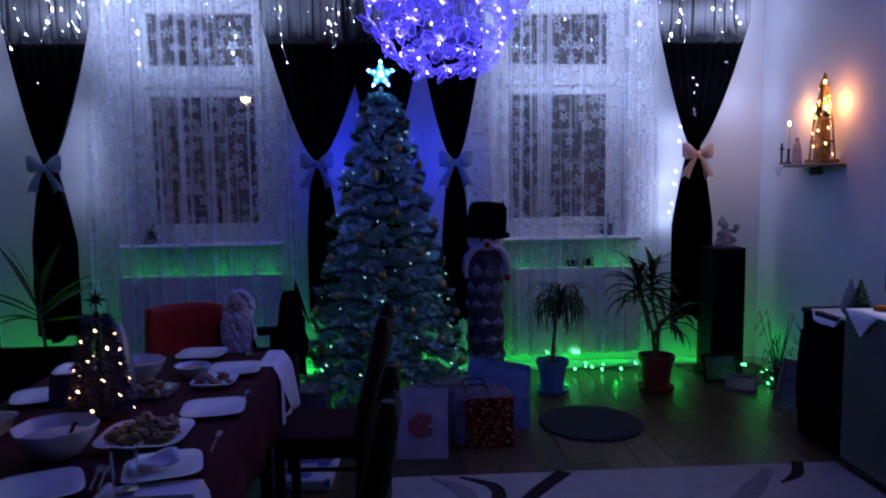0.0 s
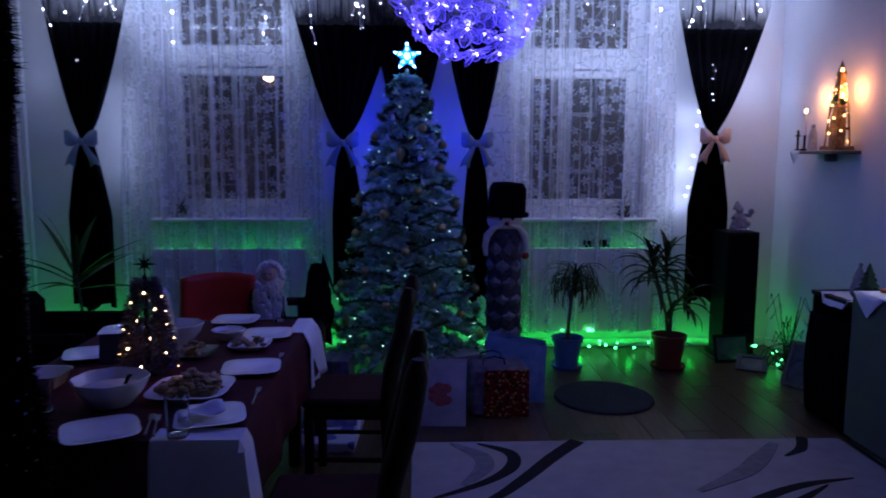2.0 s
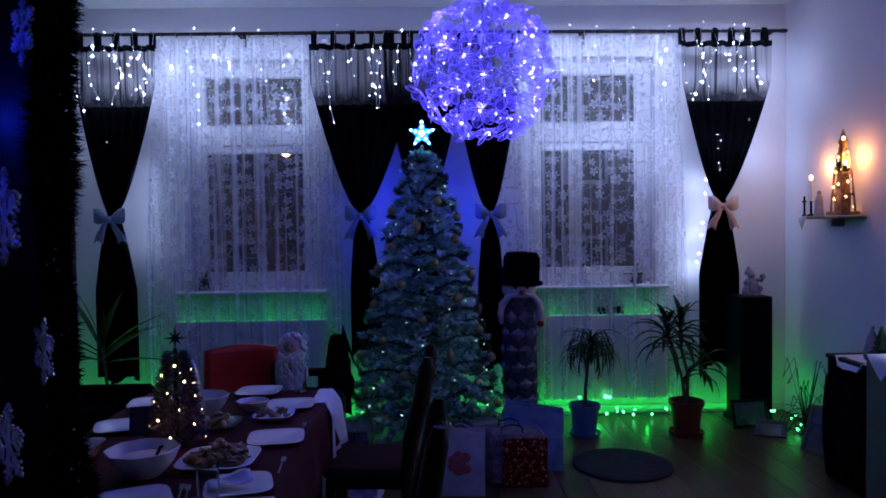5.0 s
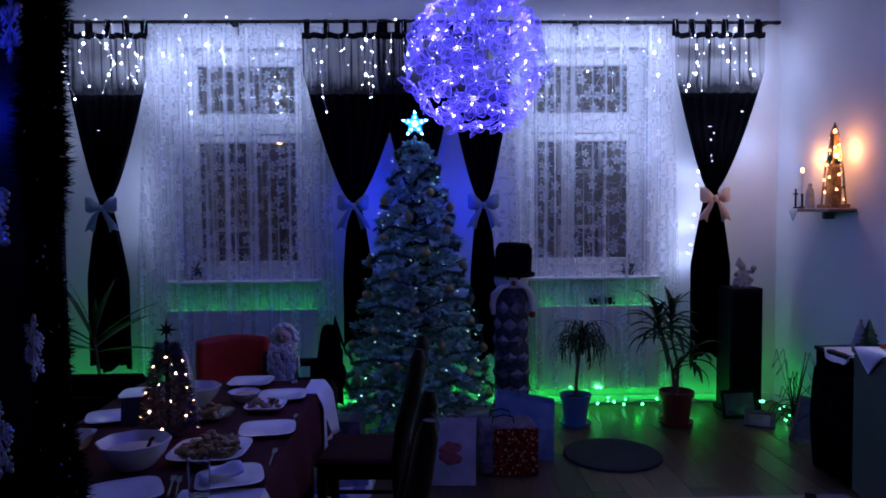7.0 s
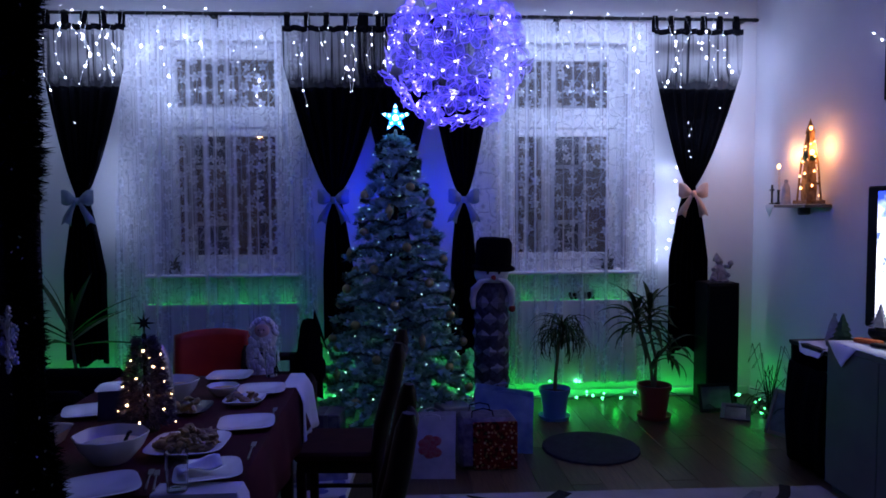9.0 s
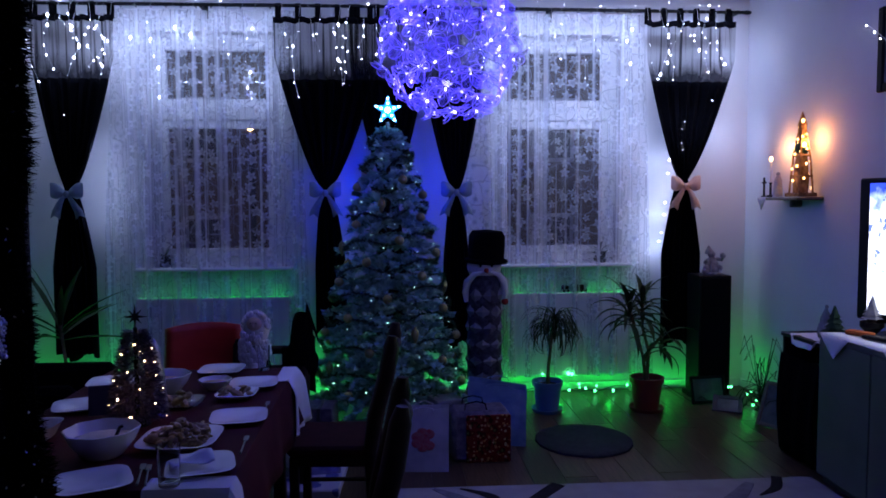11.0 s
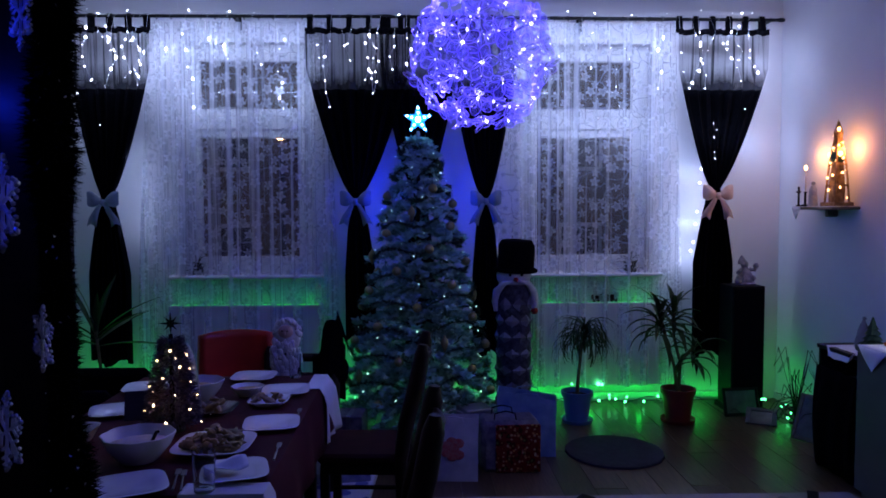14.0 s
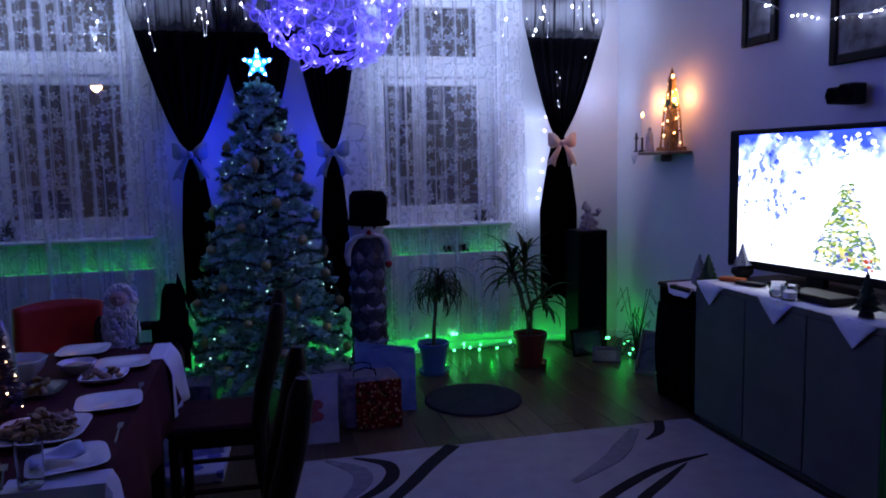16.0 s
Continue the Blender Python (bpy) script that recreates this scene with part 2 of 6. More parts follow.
def vary_object(m, first, second):
    """Colours that differ from plank to plank, over the grain."""
    n, l = m.node_tree.nodes, m.node_tree.links
    g = n.new("ShaderNodeObjectInfo")
    r = n.new("ShaderNodeValToRGB")
    r.color_ramp.elements[0].color, r.color_ramp.elements[1].color = (*first, 1), (*second, 1)
    l.new(g.outputs["Random"], r.inputs[0])
    co, mp, w = n.new("ShaderNodeTexCoord"), n.new("ShaderNodeMapping"), n.new("ShaderNodeTexNoise")
    mp.inputs["Scale"].default_value = (40, 2.5, 4)
    w.inputs["Scale"].default_value, w.inputs["Detail"].default_value = 2.0, 5
    l.new(co.outputs["Object"], mp.inputs[0])
    l.new(mp.outputs[0], w.inputs["Vector"])
    r2 = n.new("ShaderNodeValToRGB")
    r2.color_ramp.elements[0].color, r2.color_ramp.elements[1].color = (0.42, 0.42, 0.42, 1), (1, 1, 1, 1)
    r2.color_ramp.elements[0].position, r2.color_ramp.elements[1].position = 0.35, 0.65
    l.new(w.outputs[0], r2.inputs[0])
    mix = n.new("ShaderNodeMixRGB")
    mix.blend_type, mix.inputs[0].default_value = "MULTIPLY", 1.0
    l.new(r.outputs[0], mix.inputs[1])
    l.new(r2.outputs[0], mix.inputs[2])
    l.new(mix.outputs[0], n["Principled BSDF"].inputs["Base Color"])
    return m


PAINT = material("wall_paint", (0.72, 0.71, 0.74), 0.75, 0, (0.64, 0.63, 0.67), 1.5, 0.25, 160)
CEILING = material("ceiling_paint", (0.8, 0.8, 0.8), 0.85, 0, (0.74, 0.74, 0.74), 2, 0.2, 140)
WHITE = material("white_gloss_paint", (0.75, 0.75, 0.76), 0.35, 0, (0.68, 0.68, 0.7), 5, 0.05)
ENAMEL = material("radiator_enamel", (0.7, 0.7, 0.7), 0.4, 0, (0.62, 0.62, 0.62), 7, 0.05)
PLANK = vary_object(material("laminate", (0.3, 0.2, 0.12), 0.32, 0, None, 9, 0.06, 90, 0.45), (0.07, 0.043, 0.024), (0.155, 0.095, 0.052))
UNDER = material("screed", (0.03, 0.025, 0.02), 0.9)
DARKWOOD = material("dark_stained_wood", (0.022, 0.01, 0.007), 0.5, 0, (0.011, 0.006, 0.004), 18, 0.15, 70, 0.2)
BLACK = material("black_lacquer", (0.01, 0.01, 0.011), 0.5, 0, (0.007, 0.007, 0.008), 10, 0.05, 120, 0.12)
BLACKCLOTH = material("black_velvet", (0.003, 0.003, 0.005), 0.95, 0, (0.002, 0.002, 0.003), 30, 0.3, 220, 0.02)
IRON = material("black_iron", (0.02, 0.02, 0.022), 0.4, 0.8)
SHEER = cloth_sheer("lace_curtain", (0.85, 0.86, 0.92), 0.83, "lace", 9.5)
VOILE = cloth_sheer("striped_voile", (0.03, 0.03, 0.04), 0.66, "stripes", 46.0)
# one pale ribbon twice: backlit shade in this colour, warm light in the next
BOWBACKLIT = material("ribbon_backlit", (0.25, 0.3, 0.4), 0.5, 0, (0.2, 0.24, 0.32), 20, 0.2)
BOWWARMLIT = material("ribbon_warm_lit", (0.75, 0.52, 0.42), 0.5, 0, (0.66, 0.44, 0.36), 20, 0.2)
PANE = glass("window_glass")
LED_WHITE = glow("white_diode", (0.85, 0.9, 1.0), 22)
LED_BLUE = glow("blue_diode", (0.8, 0.82, 1.0), 9)
LED_GREEN = glow("green_diode", (0.1, 1.0, 0.28), 7)
LED_WARM = glow("warm_diode", (1.0, 0.5, 0.16), 9)
LED_STAR = glow("star_diode", (0.35, 0.8, 1.0), 16)
LED_TREE = glow("tree_diode", (0.5, 1.0, 0.72), 2.6)
GREENWIRE = material("green_wire", (0.01, 0.03, 0.012), 0.5)
MAROON = material("maroon_cloth", (0.075, 0.012, 0.022), 0.8, 0, (0.05, 0.008, 0.015), 6, 0.3, 260)
LINEN = material("white_linen", (0.82, 0.82, 0.84), 0.8, 0, (0.74, 0.74, 0.77), 4, 0.3, 240)
CHINA = material("white_china", (0.78, 0.78, 0.8), 0.15, 0, (0.74, 0.74, 0.76), 3, 0.0)
CLEAR = glass("drinking_glass", (0.9, 0.93, 0.98))
STEEL = material("steel", (0.26, 0.26, 0.29), 0.5, 1.0)
MEAT = material("roast_meat", (0.36, 0.25, 0.11), 0.45, 0, (0.13, 0.07, 0.03), 28, 0.6, 60)
SALAD = material("salad", (0.45, 0.22, 0.14), 0.5, 0, (0.5, 0.42, 0.25), 40, 0.6, 60)
REDLEATHER = material("red_leather", (0.5, 0.028, 0.016), 0.36, 0, (0.4, 0.02, 0.012), 8, 0.2, 130)
SEATRED = material("dark_red_seat", (0.045, 0.01, 0.01), 0.8, 0, (0.03, 0.007, 0.007), 12, 0.3)


# ---- mesh helpers ----
class Shape:
    """Vertices and faces that are put together piece by piece, with a material slot for each face."""

    def __init__(self):
        self.v, self.f, self.s = [], [], []

    def add(self, verts, faces, slot=0, m=None):
        base = len(self.v)
        self.v += [tuple(m @ Vector(p)) for p in verts] if m else [tuple(p) for p in verts]
        self.f += [tuple(i + base for i in face) for face in faces]
        self.s += [slot] * len(faces)
        return self

    def box(self, c, size, b=0.006, slot=0, m=None):
        """A box with chamfered edges."""
        x, y, z = (k / 2 for k in size)
        b = min(b, x * 0.6, y * 0.6, z * 0.6)
        verts, index = [], {}
        for sx in (-1, 1):
            for sy in (-1, 1):
                for sz in (-1, 1):
                    for k in range(3):
                        p = [sx * (x - b), sy * (y - b), sz * (z - b)]
                        p[k] = (sx * x, sy * y, sz * z)[k]
                        index[sx, sy, sz, k] = len(verts)
                        verts.append((c[0] + p[0], c[1] + p[1], c[2] + p[2]))
        faces = []
        for k in range(3):
            u, w = (k + 1) % 3, (k + 2) % 3
            for s in (-1, 1):
                ring = []
                for a, d in ((-1, -1), (1, -1), (1, 1), (-1, 1)):
                    q = [0, 0, 0]
                    q[k], q[u], q[w] = s, a, d
                    ring.append(index[(*q, k)])
                faces.append(tuple(ring if s > 0 else ring[::-1]))
                for d in (-1, 1):
                    q0, q1 = [0, 0, 0], [0, 0, 0]
                    q0[k], q0[u], q0[w] = s, d, -1
                    q1[k], q1[u], q1[w] = s, d, 1
                    if s > 0:
                        e = (index[(*q0, k)], index[(*q1, k)], index[(*q1, u)], index[(*q0, u)])
                        faces.append(e if d < 0 else e[::-1])
                    else:
                        e = (index[(*q0, k)], index[(*q0, u)], index[(*q1, u)], index[(*q1, k)])
                        faces.append(e if d < 0 else e[::-1])
        for sx in (-1, 1):
            for sy in (-1, 1):
                for sz in (-1, 1):
                    t = tuple(index[sx, sy, sz, k] for k in range(3))
                    faces.append(t if sx * sy * sz > 0 else t[::-1])
        return self.add(verts, faces, slot, m)

    def lathe(self, profile, n=24, c=(0, 0, 0), slot=0, m=None, wave=None):
        """Turns a profile of (radius, height) round the upright axis; wave(angle, height) scales the radius."""
        verts, faces = [], []
        for r, z in profile:
            for k in range(n):
                a = 2 * math.pi * k / n
                q = r * (wave(a, z) if wave else 1)
                verts.append((c[0] + q * math.cos(a), c[1] + q * math.sin(a), c[2] + z))
        for i in range(len(profile) - 1):
            for k in range(n):
                j = (k + 1) % n
                faces.append((i * n + k, i * n + j, (i + 1) * n + j, (i + 1) * n + k))
        if profile[0][0] > 1e-5:
            faces.append(tuple(range(n))[::-1])
        if profile[-1][0] > 1e-5:
            faces.append(tuple((len(profile) - 1) * n + k for k in range(n)))
        return self.add(verts, faces, slot, m)

    def ball(self, c, r, n=12, rings=8, slot=0, squash=(1, 1, 1), m=None):
        verts, faces = [], []
        for i in range(rings + 1):
            b = math.pi * i / rings
            for k in range(n):
                a = 2 * math.pi * k / n
                verts.append((c[0] + squash[0] * r * math.sin(b) * math.cos(a), c[1] + squash[1] * r * math.sin(b) * math.sin(a), c[2] - squash[2] * r * math.cos(b)))
        for i in range(rings):
            for k in range(n):
                j = (k + 1) % n
                faces.append((i * n + k, i * n + j, (i + 1) * n + j, (i + 1) * n + k))
        return self.add(verts, faces, slot, m)

    def tube(self, pts, r, n=8, slot=0, m=None):
        """A round bar along points; r is one radius or one for each point."""
        pts = [Vector(p) for p in pts]
        rs = r if isinstance(r, (list, tuple)) else [r] * len(pts)
        verts, faces = [], []
        for i, p in enumerate(pts):
            d = (pts[min(i + 1, len(pts) - 1)] - pts[max(i - 1, 0)]).normalized()
            u = d.cross(Vector((0, 0, 1)) if abs(d.z) < 0.9 else Vector((0, 1, 0))).normalized()
            w = d.cross(u)
            for k in range(n):
                a = 2 * math.pi * k / n
                verts.append(p + rs[i] * (math.cos(a) * u + math.sin(a) * w))
        for i in range(len(pts) - 1):
            for k in range(n):
                j = (k + 1) % n
                faces.append((i * n + k, i * n + j, (i + 1) * n + j, (i + 1) * n + k))
        faces += [tuple(range(n))[::-1], tuple((len(pts) - 1) * n + k for k in range(n))]
        return self.add(verts, faces, slot, m)

    def sheet(self, rows, slot=0, m=None):
        """A surface through rows of points."""
        k = len(rows[0])
        faces = [(i * k + j, i * k + j + 1, (i + 1) * k + j + 1, (i + 1) * k + j) for i in range(len(rows) - 1) for j in range(k - 1)]
        return self.add([p for row in rows for p in row], faces, slot, m)

    def mesh(self, name, *materials, smooth=True):
        me = bpy.data.meshes.new(name)
        me.from_pydata(self.v, [], self.f)
        for x in materials:
            me.materials.append(x)
        me.polygons.foreach_set("material_index", self.s)
        me.polygons.foreach_set("use_smooth", [smooth] * len(self.f))
        me.update()
        if smooth:
            me.set_sharp_from_angle(angle=radians(38))
        return me


def part(name, shape, mats, parent=None, label="", smooth=True):
    mats = mats if isinstance(mats, (list, tuple)) else [mats]
    ob = new(name, shape.mesh(name, *mats, smooth=smooth))
    if parent:
        ob.parent = parent
    return tagged(ob, label)


def thing(name, m, label, category, group="", kind=""):
    ob = new(name)
    ob.empty_display_size = 0.1
    ob.matrix_basis = m
    return tagged(ob, label, category, group, kind)


def piece(name, shape, mats, m, label, category, group="", kind="", smooth=True):
    """A thing of one mesh."""
    ob = part(name, shape, mats, None, "", smooth)
    ob.matrix_basis = m
    return tagged(ob, label, category, group, kind)


def thick(ob, d, offset=0.0):
    mod = ob.modifiers.new("thickness", "SOLIDIFY")
    mod.thickness, mod.offset = d, offset
    return ob


HERE = Matrix.Identity(4)


# ---- large structure ----
def structure(name, shape, mat, label="", smooth=False):
    return tagged(part(name, shape, mat, None, "", smooth), label, "", "", "structure")


structure("floor", Shape().box((0.6, 2.7, -0.06), (6.9, 9.2, 0.1), 0.001), UNDER, "dark subfloor under brown laminate planks")
structure("ceiling", Shape().box((0.6, 2.7, TOP + 0.05), (6.9, 9.2, 0.1), 0.001), CEILING, "plain white painted ceiling")
structure("wall_east", Shape().box((RIGHT + 0.1, 2.7, TOP / 2), (0.2, 9.2, TOP), 0.001), PAINT, "white painted plaster side wall")
structure("wall_west", Shape().box((LEFT - 0.1, 2.7, TOP / 2), (0.2, 9.2, TOP), 0.001), PAINT, "white painted plaster side wall")
structure("wall_south", Shape().box((0.6, NEAR - 0.1, TOP / 2), (6.4, 0.2, TOP), 0.001), PAINT, "white painted plaster wall behind the viewer")
# window wall with two openings
W1, W2, WZ0, WZ1 = (-1.24, -0.16), (1.58, 2.66), 1.10, 3.0
north = Shape()
x0 = LEFT
for a, b in (W1, W2):
    north.box(((x0 + a) / 2, BACK + 0.19, TOP / 2), (a - x0, 0.38, TOP), 0.001)
    north.box(((a + b) / 2, BACK + 0.19, WZ0 / 2), (b - a, 0.38, WZ0), 0.001)
    north.box(((a + b) / 2, BACK + 0.19, (WZ1 + TOP) / 2), (b - a, 0.38, TOP - WZ1), 0.001)
    x0 = b
north.box(((x0 + RIGHT) / 2, BACK + 0.19, TOP / 2), (RIGHT - x0, 0.38, TOP), 0.001)
structure("wall_north", north, PAINT, "white painted plaster wall with two tall windows")
# partition beside which the viewer stands, in the dark room
PART_X, PART_Y = -0.06, 2.37
structure("wall_partition", Shape().box(((LEFT + PART_X) / 2, PART_Y, TOP / 2), (PART_X - LEFT, 0.12, TOP), 0.004), DARKWOOD, "dark brown partition beside the wide room opening")
structure("baseboard", Shape().box((0.58, BACK - 0.01, 0.035), (6.3, 0.02, 0.07), 0.004).box((RIGHT - 0.01, 4.8, 0.035), (0.02, 4.38, 0.07), 0.004), WHITE, "low white skirting board")


riser = thing("heating_pipe", pose(LEFT + 0.045, BACK - 0.04, 0), "white painted heating pipe in the room corner", "pipe")
part("pipe", Shape().tube([(0, 0, 0.0), (0, 0, TOP - 0.002)], 0.016, 12), WHITE, riser)
part("rosette", Shape().lathe([(0.02, 0.0), (0.034, 0.0), (0.032, 0.012), (0.02, 0.016)], 16), WHITE, riser)


def window(name, a, b):
    w = thing(name, pose((a + b) / 2, BACK + 0.14, WZ0), "white wooden window with a transom and night outside", "window", "windows", "structure")
    half, h = (b - a) / 2, WZ1 - WZ0
    fr = Shape()
    for s in (-1, 1):
        fr.box((s * (half - 0.035), 0, h / 2), (0.07, 0.08, h), 0.006)
    fr.box((0, 0, 0.035), (2 * half - 0.14, 0.078, 0.07), 0.006).box((0, 0, h - 0.035), (2 * half - 0.14, 0.078, 0.07), 0.006)
    part("window_frame", fr, WHITE, w, smooth=False)
    part("transom", Shape().box((0, -0.01, 1.25), (2 * half - 0.14, 0.1, 0.11), 0.01), WHITE, w, smooth=False)
    for z0, z1 in ((0.07, 1.195), (1.305, h - 0.07)):
        sash = Shape()
        for s in (-1, 1):
            sash.box((s * (half - 0.105), -0.02, (z0 + z1) / 2), (0.068, 0.05, z1 - z0 - 0.004), 0.006)
        for z in (z0 + 0.034, z1 - 0.034):
            sash.box((0, -0.02, z), (2 * half - 0.28, 0.048, 0.064), 0.006)
        sa = part("sash", sash, WHITE, w, smooth=False)
        g = part("pane", Shape().box((0, -0.015, (z0 + z1) / 2), (2 * half - 0.27, 0.006, z1 - z0 - 0.12), 0.001), PANE, sa, smooth=False)
        g.visible_shadow = False
    part("window_sill", Shape().box((0, -0.17, -0.02), (2 * half + 0.16, 0.22, 0.03), 0.012), WHITE, w, "projecting white sill board", smooth=False)


window("window_1", *W1)
window("window_2", *W2)


# ---- outside ----
FACADE = material("far_facade", (0.2, 0.13, 0.08), 0.9, 0, (0.12, 0.08, 0.05), 0.6, 0.2, 8)
house = thing("house", pose(-1, 24, -8), "brown house front across the dark street", "house")
part("wall", Shape().box((0, 0, 7), (30, 6, 14), 0.02), FACADE, house, smooth=False)
FARGLASS = material("far_window", (0.03, 0.03, 0.04), 0.15)
for i in range(9):
    for j in range(4):
        w = part("window", Shape().box((-12.5 + 3.1 * i, -3.02, 2.2 + 3.1 * j), (1.2, 0.1, 1.7), 0.01), WHITE, house, smooth=False)
        part("pane", Shape().box((-12.5 + 3.1 * i, -3.08, 2.2 + 3.1 * j), (1.0, 0.05, 1.5), 0.01), FARGLASS, w, smooth=False)
street = thing("street_lamp", pose(-2.2, 17, -5), "street lamp with an orange glowing head", "street lamp")
part("post", Shape().tube([(0, 0, 0), (0, 0, 8.3)], [0.09, 0.05], 10), IRON, street)
part("head", Shape().ball((0, 0, 8.38), 0.09, 12, 8, 0, (1, 1, 0.7)), glow("sodium_lamp", (1.0, 0.45, 0.12), 6), street, "orange glowing head")
lamp("street_glow", (-2.2, 16.8, 3.2), (1.0, 0.5, 0.2), 25, 0.1)


# ---- radiators ----
def radiator(x0, x1):
    r = thing("radiator", pose((x0 + x1) / 2, BACK - 0.08, 0.14), "white steel panel radiator under the window sill", "radiator", "radiators")
    w = x1 - x0
    part("panel", Shape().box((0, -0.025, 0.36), (w, 0.02, 0.7), 0.008), ENAMEL, r, smooth=False)
    part("panel", Shape().box((0, 0.035, 0.36), (w, 0.02, 0.7), 0.008), ENAMEL, r, smooth=False)
    fins = Shape()
    for k in range(int(w / 0.05)):
        fins.box((-w / 2 + 0.03 + k * 0.05, 0.005, 0.36), (0.006, 0.038, 0.66), 0.001)
    tagged(part("fins", fins, ENAMEL, r, smooth=False), kind="stuff")
    ribs = Shape()
    for k in range(int(w / 0.06)):
        ribs.box((-w / 2 + 0.04 + k * 0.06, -0.037, 0.36), (0.03, 0.004, 0.64), 0.0015)
    tagged(part("ribs", ribs, ENAMEL, r, smooth=False), kind="stuff")
    part("valve", Shape().tube([(w / 2 + 0.03, 0, 0.62), (w / 2 + 0.09, 0, 0.62)], 0.022, 12), WHITE, r)
    part("pipe", Shape().tube([(w / 2 + 0.03, 0, 0.62), (w / 2 + 0.03, 0, -0.14)], 0.009, 8), ENAMEL, r)


radiator(-1.34, -0.1)
radiator(1.7, 2.72)

for a, b in ((-1.32, -0.12), (1.72, 2.7)):
    ch = thing("radiator_light_chain", HERE, "green light chain laid along the radiator top", "string lights", "radiator light chains")
    part("tube", Shape().tube([(a + (b - a) * k / 30, 6.915 + 0.008 * math.sin(1.7 * k), 0.846) for k in range(31)], 0.005, 6), glow("green_tube", (0.02, 1.0, 0.1), 0.7), ch)

# ---- curtain rod, lace and dark curtains ----
rod = thing("curtain_rod", pose(0, 6.85, 3.17), "long black iron curtain rod with ring hooks", "curtain rod")
part("pole", Shape().tube([(-2.3, 0, 0), (0.6, 0, 0.004), (3.66, 0, -0.008)], 0.014, 12), IRON, rod)
part("finial", Shape().lathe([(0.0, -0.04), (0.012, -0.035), (0.018, -0.01), (0.018, 0.01), (0.012, 0.03), (0, 0.035)], 12, m=pose(3.68, 0, -0.008, 0, 90, 0)), IRON, rod)
for x in (-0.75, 0.72, 2.05, 3.6):
    part("bracket", Shape().box((x, 0.075, -0.005), (0.025, 0.15, 0.03), 0.004).box((x, 0.145, -0.02), (0.05, 0.012, 0.11), 0.003), IRON, rod, smooth=False)
for x in [-1.36 + 0.115 * k for k in range(11)] + [1.6 + 0.11 * k for k in range(11)]:
    ring = Shape().tube([(x + 0.002 * math.sin(a), 0.02 * math.cos(a), -0.004 + 0.02 * math.sin(a)) for a in [2 * math.pi * k / 12 for k in range(13)]], 0.003, 6)
    part("ring", ring, IRON, rod)


def lace(x0, x1, seed, flare0=0.0, flare1=0.0):
    rng = random.Random(seed)
    ph = [rng.uniform(0, 6) for _ in range(3)]
    rows = []
    for i in range(32):
        z = 3.14 - 3.0 * i / 31
        row = []
        n = 150
        for k in range(n + 1):
            u = k / n
            q = i / 31
            x = x0 - flare0 * q + (x1 + flare1 * q - x0 + flare0 * q) * u
            y = 6.885 + 0.018 * math.sin(34 * x + ph[0]) + 0.013 * math.sin(61 * x + ph[1] + 0.7 * z) + 0.008 * math.sin(15 * x + 1.4 * z + ph[2])
            row.append((x, y, z + (0.012 * abs(math.sin(27 * x)) if i == 31 else 0)))
        rows.append(row)
    return piece("lace_curtain", Shape().sheet(rows), SHEER, HERE, "white translucent lace curtain with scroll pattern", "curtain", "lace curtains")


lace(-1.47, -0.02, 3, 0.12, 0.1)
lace(1.2, 2.82, 5, 0.0, 0.12)


def dark_curtain(x0, x1, pinch, b0, b1, seed, low=0.43, zp=1.74):
    """A tab-top panel: striped voile above, black velvet below, drawn together by a bow."""
    rng = random.Random(seed)
    ph = rng.uniform(0, 6)
    c = thing("dark_curtain", HERE, "black velvet tab curtain with sheer top, gathered by a bow", "curtain", "dark curtains")
    n = 60

    def row(z):
        row = []
        for k in range(n + 1):
            u = k / n
            if z >= zp:
                t = min(1.0, (z - zp) / (2.75 - zp))
                e = 0.94 * t ** 0.72 + 0.06 * (z - zp) / (3.06 - zp)
                a, b = pinch - 0.035 + (x0 - pinch + 0.035) * e, pinch + 0.035 + (x1 - pinch - 0.035) * e
            else:
                e = min(1, ((zp - z) / 0.62)) ** 0.7
                a, b = pinch - 0.035 + (b0 - pinch + 0.035) * e, pinch + 0.035 + (b1 - pinch - 0.035) * e
            x = a + (b - a) * u
            y = 6.79 + 0.02 * math.sin(2 * math.pi * 7 * u + ph) * (0.4 + e) + 0.008 * math.sin(2 * math.pi * 17 * u)
            row.append((x, y, z + (0.03 * math.sin(9 * u + ph) if z < low + 0.01 else 0)))
        return row

    thick(part("velvet", Shape().sheet([row(2.585 - (2.585 - low) * i / 46) for i in range(47)]), BLACKCLOTH, c), 0.006)
    part("voile", Shape().sheet([row(3.03 - 0.445 * i / 8) for i in range(9)]), VOILE, c, "transparent black striped voile")
    thick(part("heading", Shape().sheet([row(3.07 - 0.045 * i) for i in range(2)]), BLACKCLOTH, c), 0.006)
    tabs = max(3, round((x1 - x0) / 0.13))
    for k in range(tabs):
        x = x0 + 0.03 + (x1 - x0 - 0.06) * k / (tabs - 1)
        loop = [(x, 6.835, 3.06), (x, 6.83, 3.15), (x, 6.85, 3.19), (x, 6.872, 3.15), (x, 6.868, 3.06)]
        t = Shape().sheet([[(p[0] - 0.022, p[1], p[2]) for p in loop], [(p[0] + 0.022, p[1], p[2]) for p in loop]])
        thick(part("tab", t, BLACKCLOTH, c), 0.004)
    return c


